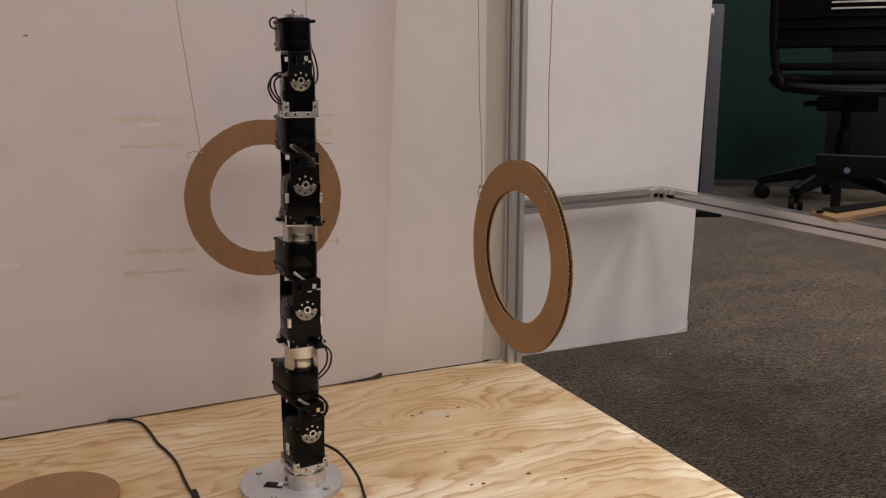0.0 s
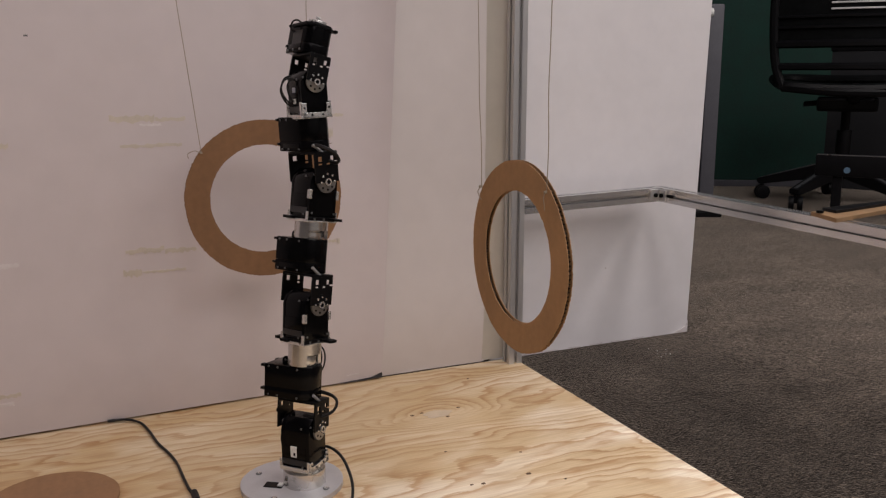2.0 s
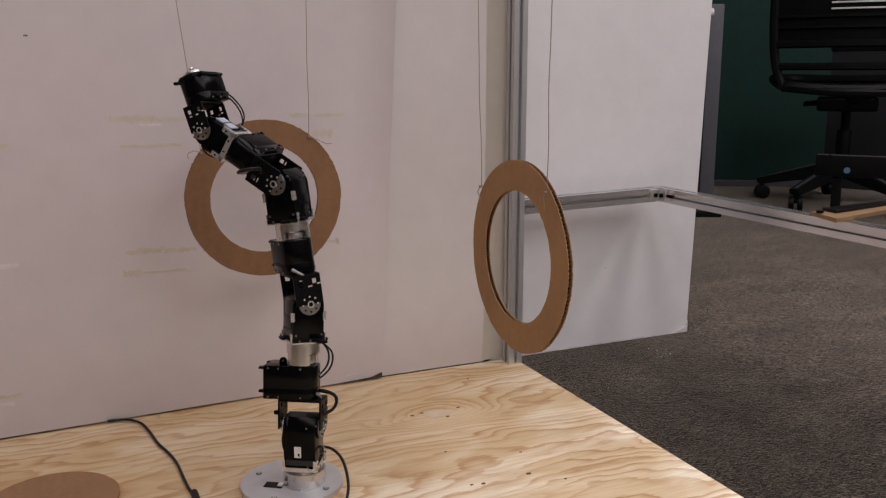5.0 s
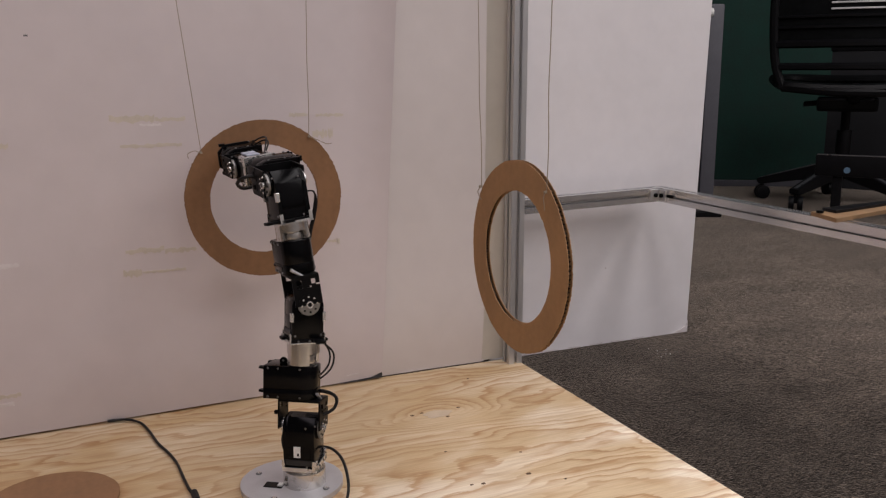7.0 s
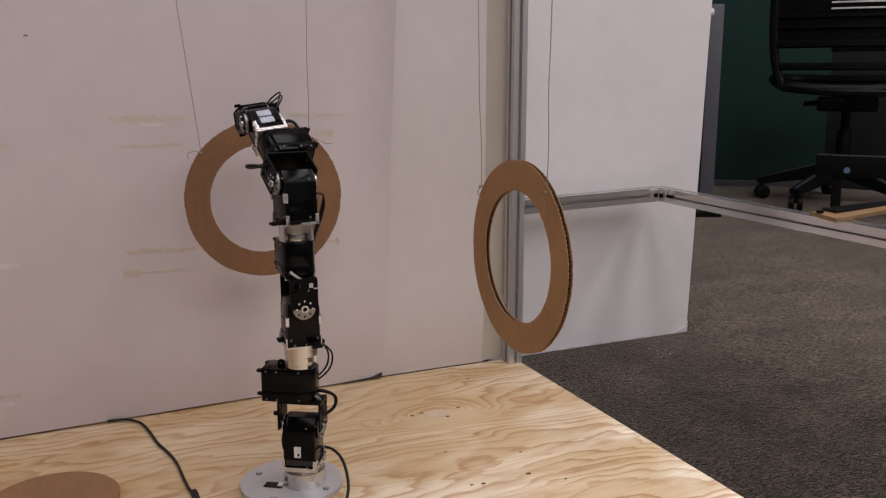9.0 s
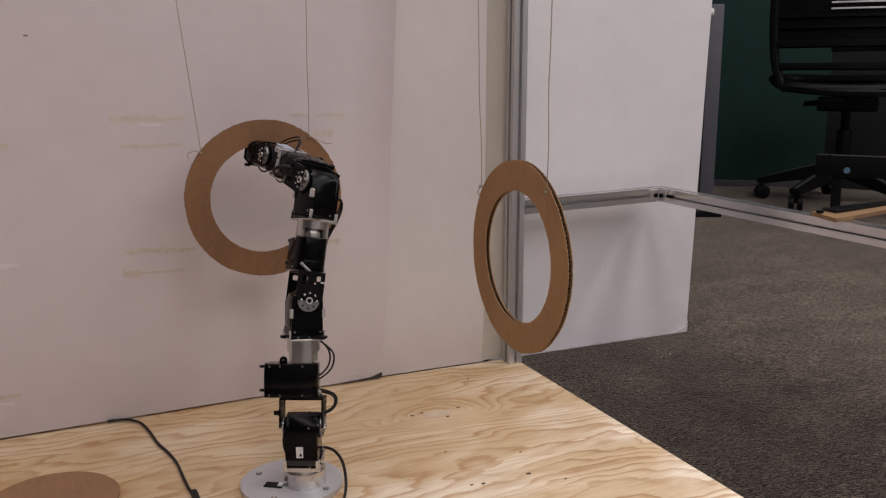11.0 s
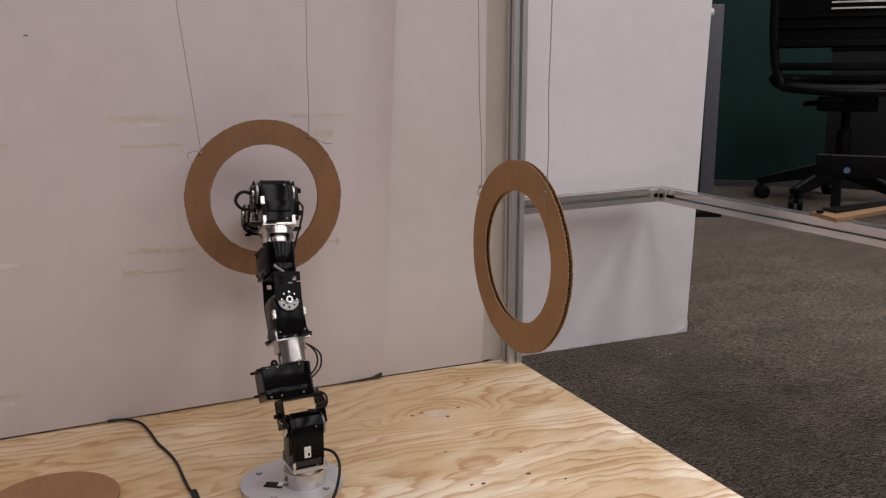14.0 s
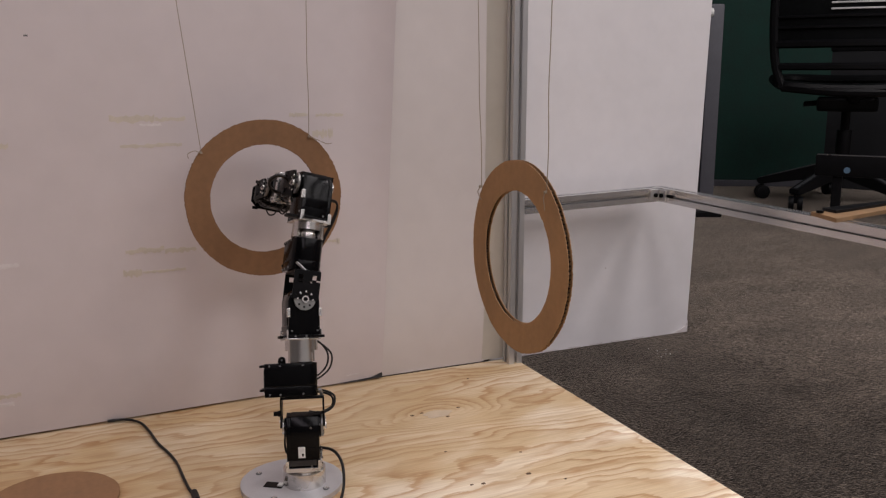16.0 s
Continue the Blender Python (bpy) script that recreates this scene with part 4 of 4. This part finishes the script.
def robot_arm():
    root = empty("robot_arm", Matrix.Translation(ARM), "black jointed servo robot arm on a round aluminium base", "robot arm")
    # base plate with its collar
    pc = (-0.0136, 0.0105)
    b = B()
    prism(b, disc_outline(0.064, 72, *pc), 0.0002, 0.0064, "z", 0.0008)
    base = part("base_plate", b, BRUSHED, root, "round grey aluminium base plate", smooth=True)
    c = B()
    shell(c, 0.020, 0.0262, 0.0064, 0.0262, 0, 360, 56)
    part("collar", c, STEEL, base, "turned aluminium collar", smooth=True)
    d = B()
    prism(d, disc_outline(0.0205, 32), 0.0064, 0.0290, "z", 0.0006)
    part("hub", d, STEEL, base, smooth=True)
    for x, y in ((-0.0479, 0.0455), (0.0191, -0.0286), (-0.046, -0.028), (0.018, 0.047)):
        part("washer", prism(B(), disc_outline(0.0042, 14), 0.0064, 0.0068, "z", 0.0, Matrix.Translation((x, y, 0))), SCREW_STEEL, base)
        part("bolt", prism(B(), disc_outline(0.0027, 12), 0.0066, 0.0086, "z", 0.0005, Matrix.Translation((x, y, 0))), BRIGHT, base)
    part("socket", box(B(), -0.012, 0.012, -0.007, 0.007, 0.0062, 0.0072, 0.0004, pose(-0.0375, 0.006, 0, 0, 0, -35)), BLACK, base, "black cable socket")
    part("socket_pin", box(B(), -0.003, 0.003, -0.0035, 0.0035, 0.0070, 0.0095, 0.0004, pose(-0.0305, 0.001, 0, 0, 0, -35)), STICKER, base)
    links = []
    for i in range(4):
        k = 1.0 if i < 3 else 0.885
        s = servo(root, k, i in (0, 3), i in (1, 2), 0.0478 if i == 0 else 0.0430)
        if i == 0:
            u_foot(s, 1.0, -0.0478, 0.011)
            part("label", box(B(), -0.0211, -0.0194, -0.0025, 0.0060, -0.0335, -0.0195, 0.0003), STICKER, s, "pale paper label")
            part("label_mark", box(B(), -0.0215, -0.0205, -0.0008, 0.0016, -0.0310, -0.0275), BLACK, s)
            wires(s, [[(0.0, 0.018, -0.036), (-0.012, 0.021, -0.028), (-0.015, 0.022, -0.012), (-0.008, 0.02, 0.002)]], 0.0013)
        elif i == 3:
            u_foot(s, 0.885, -0.0381, 0.016)
            for z in (-0.021, -0.008):
                part("sticker", box(B(), 0.0178, 0.0196, -0.0095, 0.0075, z - 0.006, z + 0.0045, 0.0002), STICKER_GREY, s, "glossy grey sticker")
                part("sticker", box(B(), -0.0187, -0.0178, -0.004, 0.003, z - 0.003, z + 0.003, 0.0002), STICKER_GREY if z > -0.01 else STICKER, s)
            wires(s, [[(-0.016, 0.004, -0.028), (-0.026, 0.006, -0.022), (-0.032, 0.006, -0.008), (-0.027, 0.004, 0.004), (-0.017, 0.002, 0.006)],
                      [(-0.016, 0.008, -0.026), (-0.024, 0.010, -0.018), (-0.029, 0.010, -0.006), (-0.025, 0.008, 0.006), (-0.016, 0.006, 0.009)],
                      [(-0.016, 0.0, -0.024), (-0.023, 0.001, -0.016), (-0.026, 0.0, -0.004), (-0.022, 0.0, 0.003), (-0.015, 0.0, 0.004)]])
        else:
            if i == 1:
                wires(s, [[(0.012, 0.016, -0.046), (0.026, 0.014, -0.052), (0.036, 0.010, -0.066), (0.034, 0.006, -0.082), (0.022, 0.004, -0.094), (0.012, 0.004, -0.096)],
                          [(0.014, 0.012, -0.046), (0.030, 0.011, -0.056), (0.041, 0.008, -0.069), (0.037, 0.004, -0.086), (0.022, 0.002, -0.098), (0.012, 0.002, -0.100)]], 0.0012)
        if i == 2:
            wires(s, [[(0.010 - 0.004 * q, 0.020, -0.015), (0.011 - 0.004 * q, 0.030 + 0.0015 * q, -0.016), (0.010 - 0.004 * q, 0.0335 + 0.001 * q, -0.027 + 0.002 * q),
                       (0.008 - 0.004 * q, 0.030, -0.044), (0.004 - 0.003 * q, 0.024, -0.062), (0.001 - 0.003 * q, 0.019, -0.080)] for q in range(3)], 0.0010)
        h = hinge(root, k, i, i == 3)
        if i < 2:
            coupling(h, 0.0790, LENS[i + 1] - 0.0497)
        if i == 0:
            wires(h, [[(0.006, 0.010, 0.042), (0.016, -0.020, 0.040), (0.017, -0.036, 0.034), (0.010, -0.036, 0.022), (-0.004, -0.022, 0.016), (-0.008, -0.008, 0.018)],
                      [(0.004, 0.010, 0.044), (0.014, -0.021, 0.043), (0.014, -0.039, 0.035), (0.007, -0.037, 0.021), (-0.006, -0.020, 0.014), (-0.010, -0.006, 0.017)]], 0.0014)
        if i == 2:
            wires(h, [[(-0.011, -0.021, 0.045), (-0.010, -0.037, 0.042), (-0.002, -0.046, 0.035), (0.006, -0.043, 0.026), (0.008, -0.034, 0.022), (0.004, -0.023, 0.026)],
                      [(0.006, 0.036, 0.074), (0.012, 0.034, 0.092), (0.012, 0.026, 0.100), (0.008, 0.018, 0.094)]], 0.0023)
        if i == 3:
            wires(h, [[(0.012, 0.018, 0.046), (0.024, 0.027, 0.036), (0.031, 0.032, 0.015), (0.029, 0.028, -0.001), (0.015, 0.017, -0.016)],
                      [(0.012, 0.021, 0.044), (0.022, 0.030, 0.031), (0.027, 0.033, 0.012), (0.025, 0.029, -0.004), (0.014, 0.018, -0.015)],
                      [(-0.014, 0.006, 0.066), (-0.021, 0.010, 0.0705), (-0.0255, 0.014, 0.067), (-0.0235, 0.018, 0.060), (-0.016, 0.020, 0.058)]])
        links.append((s, h))
    return root, links


arm_root, arm_links = robot_arm()

lead = empty("arm_cable", Matrix.Translation(ARM), "black cable curving from the arm down to the plywood", "cable")
part("cord", tube(B(), [(0.008, 0.026, 0.042), (0.030, 0.022, 0.042), (0.048, 0.006, 0.033), (0.060, -0.024, 0.016), (0.060, -0.050, 0.0035), (0.053, -0.085, 0.003), (0.040, -0.14, 0.003)], 0.0019, 8, 8), RUBBER, lead, smooth=True)

# ---- office beyond the boards ----


def partition():
    root = empty("office_partition", pose(2.30, 2.36, CARPET_Z, 0, 0, -28), "dark green fabric office partition standing on the carpet", "partition")
    part("panel", box(B(), -0.6, 1.9, 0, 0.05, 0.03, 1.5, 0.004), GREEN, root)
    part("rail", box(B(), -0.6, 1.9, -0.004, 0.054, 0.0, 0.03, 0.003), POST_GREY, root)
    part("cap", box(B(), -0.6, 1.9, -0.004, 0.054, 1.5, 1.53, 0.004), POST_GREY, root)
    return root


partition()


def grey_post():
    root = empty("desk_leg", pose(1.955, 1.54, CARPET_Z, 0, 0, -24), "grey painted steel desk leg with a white cap", "desk leg")
    part("upright", box(B(), -0.030, 0.024, -0.02, 0.02, 0.02, 0.765, 0.008), POST_GREY, root, smooth=True)
    part("inner_channel", box(B(), -0.042, -0.030, -0.012, 0.03, 0.02, 0.75, 0.002), DARK, root)
    part("foot", box(B(), -0.05, 0.05, -0.05, 0.30, 0.0, 0.025, 0.006), CHAIR, root)
    part("cap", prism(B(), disc_outline(0.016, 16), -0.02, 0.012, "x", 0.003, Matrix.Translation((-0.028, -0.014, 0.735))), WHITE_PLASTIC, root, smooth=True)
    return root


grey_post()
screen = empty("dark_screen", pose(2.95, 2.10, CARPET_Z, 0, 0, -60), "dark grey panel behind the chair", "panel")
part("face", box(B(), -0.2, 1.4, 0, 0.04, 0.0, 0.62, 0.004), DARK, screen)
part("top_trim", box(B(), -0.2, 1.4, -0.004, 0.044, 0.62, 0.64, 0.004), CHAIR, screen)


def bar(bm, pts, r, sides=8):
    return tube(bm, pts, r, sides, 6)


def office_chair():
    root = empty("office_chair", pose(2.648, 1.546, CARPET_Z, 0, 0, -48), "black office chair with a slatted back on casters", "chair")
    for i, a in enumerate((168, 240, 312, 24, 96)):
        c, s = math.cos(radians(a)), math.sin(radians(a))
        m = pose(0, 0, 0, 0, 0, a)
        b = B()
        prism(b, [(0.03, 0.110), (0.31, 0.062), (0.325, 0.070), (0.325, 0.086), (0.03, 0.176)], -0.020, 0.020, "y", 0.004, m)
        leg = part("leg", b, CHAIR, root)
        part("leg_edge", prism(B(), [(0.04, 0.1745), (0.315, 0.0882), (0.315, 0.0905), (0.04, 0.1775)], -0.007, 0.007, "y", 0.0, m), CHROME, leg)
        q = B()
        for d in (-0.016, 0.016):
            prism(q, disc_outline(0.029, 20), d - 0.010, d + 0.010, "y", 0.004, Matrix.Translation((0.305 * c, 0.305 * s, 0.0292)) @ pose(0, 0, 0, 0, 0, a + 30))
        prism(q, disc_outline(0.008, 10), 0.03, 0.075, "z", 0.0, Matrix.Translation((0.305 * c, 0.305 * s, 0)))
        part("caster", q, CHAIR, root, smooth=True)
    b = B()
    prism(b, disc_outline(0.042, 20), 0.105, 0.19, "z", 0.006)
    part("hub", b, CHAIR, root, smooth=True)
    b = B()
    prism(b, disc_outline(0.028, 18), 0.15, 0.30, "z", 0.003)
    prism(b, disc_outline(0.017, 18), 0.30, 0.40, "z", 0.002)
    part("column", b, CHAIR, root, smooth=True)
    box_m = B()
    box(box_m, -0.11, 0.11, -0.09, 0.09, 0.375, 0.43, 0.012)
    prism(box_m, [(-0.16, 0.39), (-0.05, 0.40), (-0.05, 0.425), (-0.16, 0.41)], -0.012, 0.012, "y", 0.003)
    part("tilt_mechanism", box_m, CHAIR, root)
    # seat pan: curved frame with mesh stretched over it
    w, d = 0.27, 0.24
    rim = [(-w, -d * 0.7, 0.50), (-w * 0.8, -d, 0.475), (0, -d * 1.08, 0.465), (w * 0.8, -d, 0.475), (w, -d * 0.7, 0.50), (w * 1.02, d * 0.4, 0.50), (w * 0.8, d, 0.50), (0, d * 1.05, 0.495), (-w * 0.8, d, 0.50), (-w * 1.02, d * 0.4, 0.50), (-w, -d * 0.7, 0.50)]
    part("seat_frame", bar(B(), rim, 0.02), CHAIR, root, smooth=True)
    bm = B()
    n = 14
    g = [[bm.verts.new((-w * 0.95 + 1.9 * w * i / n, -d * 0.95 + 1.9 * d * j / n, 0.495 - 0.03 * math.sin(math.pi * i / n) * math.sin(math.pi * j / n))) for j in range(n + 1)] for i in range(n + 1)]
    for i in range(n):
        for j in range(n):
            bm.faces.new((g[i][j], g[i + 1][j], g[i + 1][j + 1], g[i][j + 1]))
    bmesh.ops.solidify(bm, geom=bm.faces[:], thickness=0.008)
    part("seat_mesh", bm, CHAIR_MESH, root, smooth=True)
    # open slatted back turned to the viewer
    def back(u, v):
        return (-0.28 + 0.56 * u, -0.225 - 0.05 * math.sin(math.pi * u) - 0.04 * v, 0.47 + 0.55 * v)
    rim = [back(0.08, 0), back(0.5, -0.03), back(0.92, 0), back(0.98, 0.2), back(1.0, 0.6), back(0.95, 1.0), back(0.5, 1.04), back(0.05, 1.0), back(0.0, 0.6), back(0.02, 0.2), back(0.08, 0)]
    part("back_frame", bar(B(), rim, 0.017), CHAIR, root, smooth=True)
    for v, r in ((0.14, 0.014), (0.29, 0.015), (0.40, 0.006), (0.47, 0.006)):
        part("back_slat", bar(B(), [back(0.02, v), back(0.25, v), back(0.5, v), back(0.75, v), back(0.98, v)], r, 6), CHAIR, root, smooth=True)
    # Window reflections on the back, built as two thin pale bars.
    for v in (0.515, 0.555):
        part("back_slat", bar(B(), [back(0.35, v), back(0.6, v), back(0.95, v)], 0.0035, 6), GLINT, root, "pale bar painted for a reflection on the slats", smooth=True)
    bm = B()
    g = [[bm.verts.new(Vector(back(0.02 + 0.96 * i / n, 0.30 + 0.70 * j / n)) + Vector((0, 0.006, 0))) for j in range(n + 1)] for i in range(n + 1)]
    for i in range(n):
        for j in range(n):
            bm.faces.new((g[i][j], g[i + 1][j], g[i + 1][j + 1], g[i][j + 1]))
    bmesh.ops.solidify(bm, geom=bm.faces[:], thickness=0.006)
    part("back_mesh", bm, CHAIR_MESH, root, smooth=True)
    part("back_bracket", bar(B(), [(0.02, -0.05, 0.42), (0.02, -0.20, 0.44), (0.02, -0.26, 0.47)], 0.022), CHAIR, root, smooth=True)
    return root


office_chair()


def low_beam():
    """Dark steel beam of a piece of office furniture, on two short legs."""
    root = empty("steel_beam", pose(2.244, 1.306, CARPET_Z, 0, 0, -52.2), "dark steel beam on short legs with a pale blue sticker", "beam")
    z = 0.237
    part("beam", box(B(), 0, 0.62, 0, 0.05, z - 0.076, z, 0.004), CHAIR, root, smooth=True)
    part("edge_strip", box(B(), 0.004, 0.616, -0.001, 0.012, z - 0.001, z + 0.002), CHROME, root, "lighter grey top edge")
    part("sticker", prism(B(), disc_outline(0.011, 20), -0.0012, 0.001, "y", 0.0, Matrix.Translation((0.105, 0, z - 0.052))), BLUE, root, "pale blue round sticker")
    for x in (0.075, 0.5):
        part("leg", box(B(), x - 0.016, x + 0.016, 0.01, 0.04, 0.0, z - 0.076, 0.003), CHAIR, root)
    return root


low_beam()


# ---- what moves ----
def motions():
    times = [i * 0.2 for i in range(81)]
    for i, (s, h) in enumerate(arm_links):
        walk(s, [(t, arm_poses(t)[i][0]) for t in times])
        walk(h, [(t, arm_poses(t)[i][1]) for t in times])
    base = Matrix.Translation(ARM)
    walk(lead, [(t, base @ pose(0, 0, 0, 0, 0, -0.58 * (angle(JOINTS[0], t) - 9))) for t in (0.0, 0.5, 1.0, 1.5, 2.0, 2.5, 4.0, 6.0, 9.0, 10.0, 11.5, 12.0, 12.5, 13.0, 14.5, 15.0, 15.5, 16.0)])


motions()
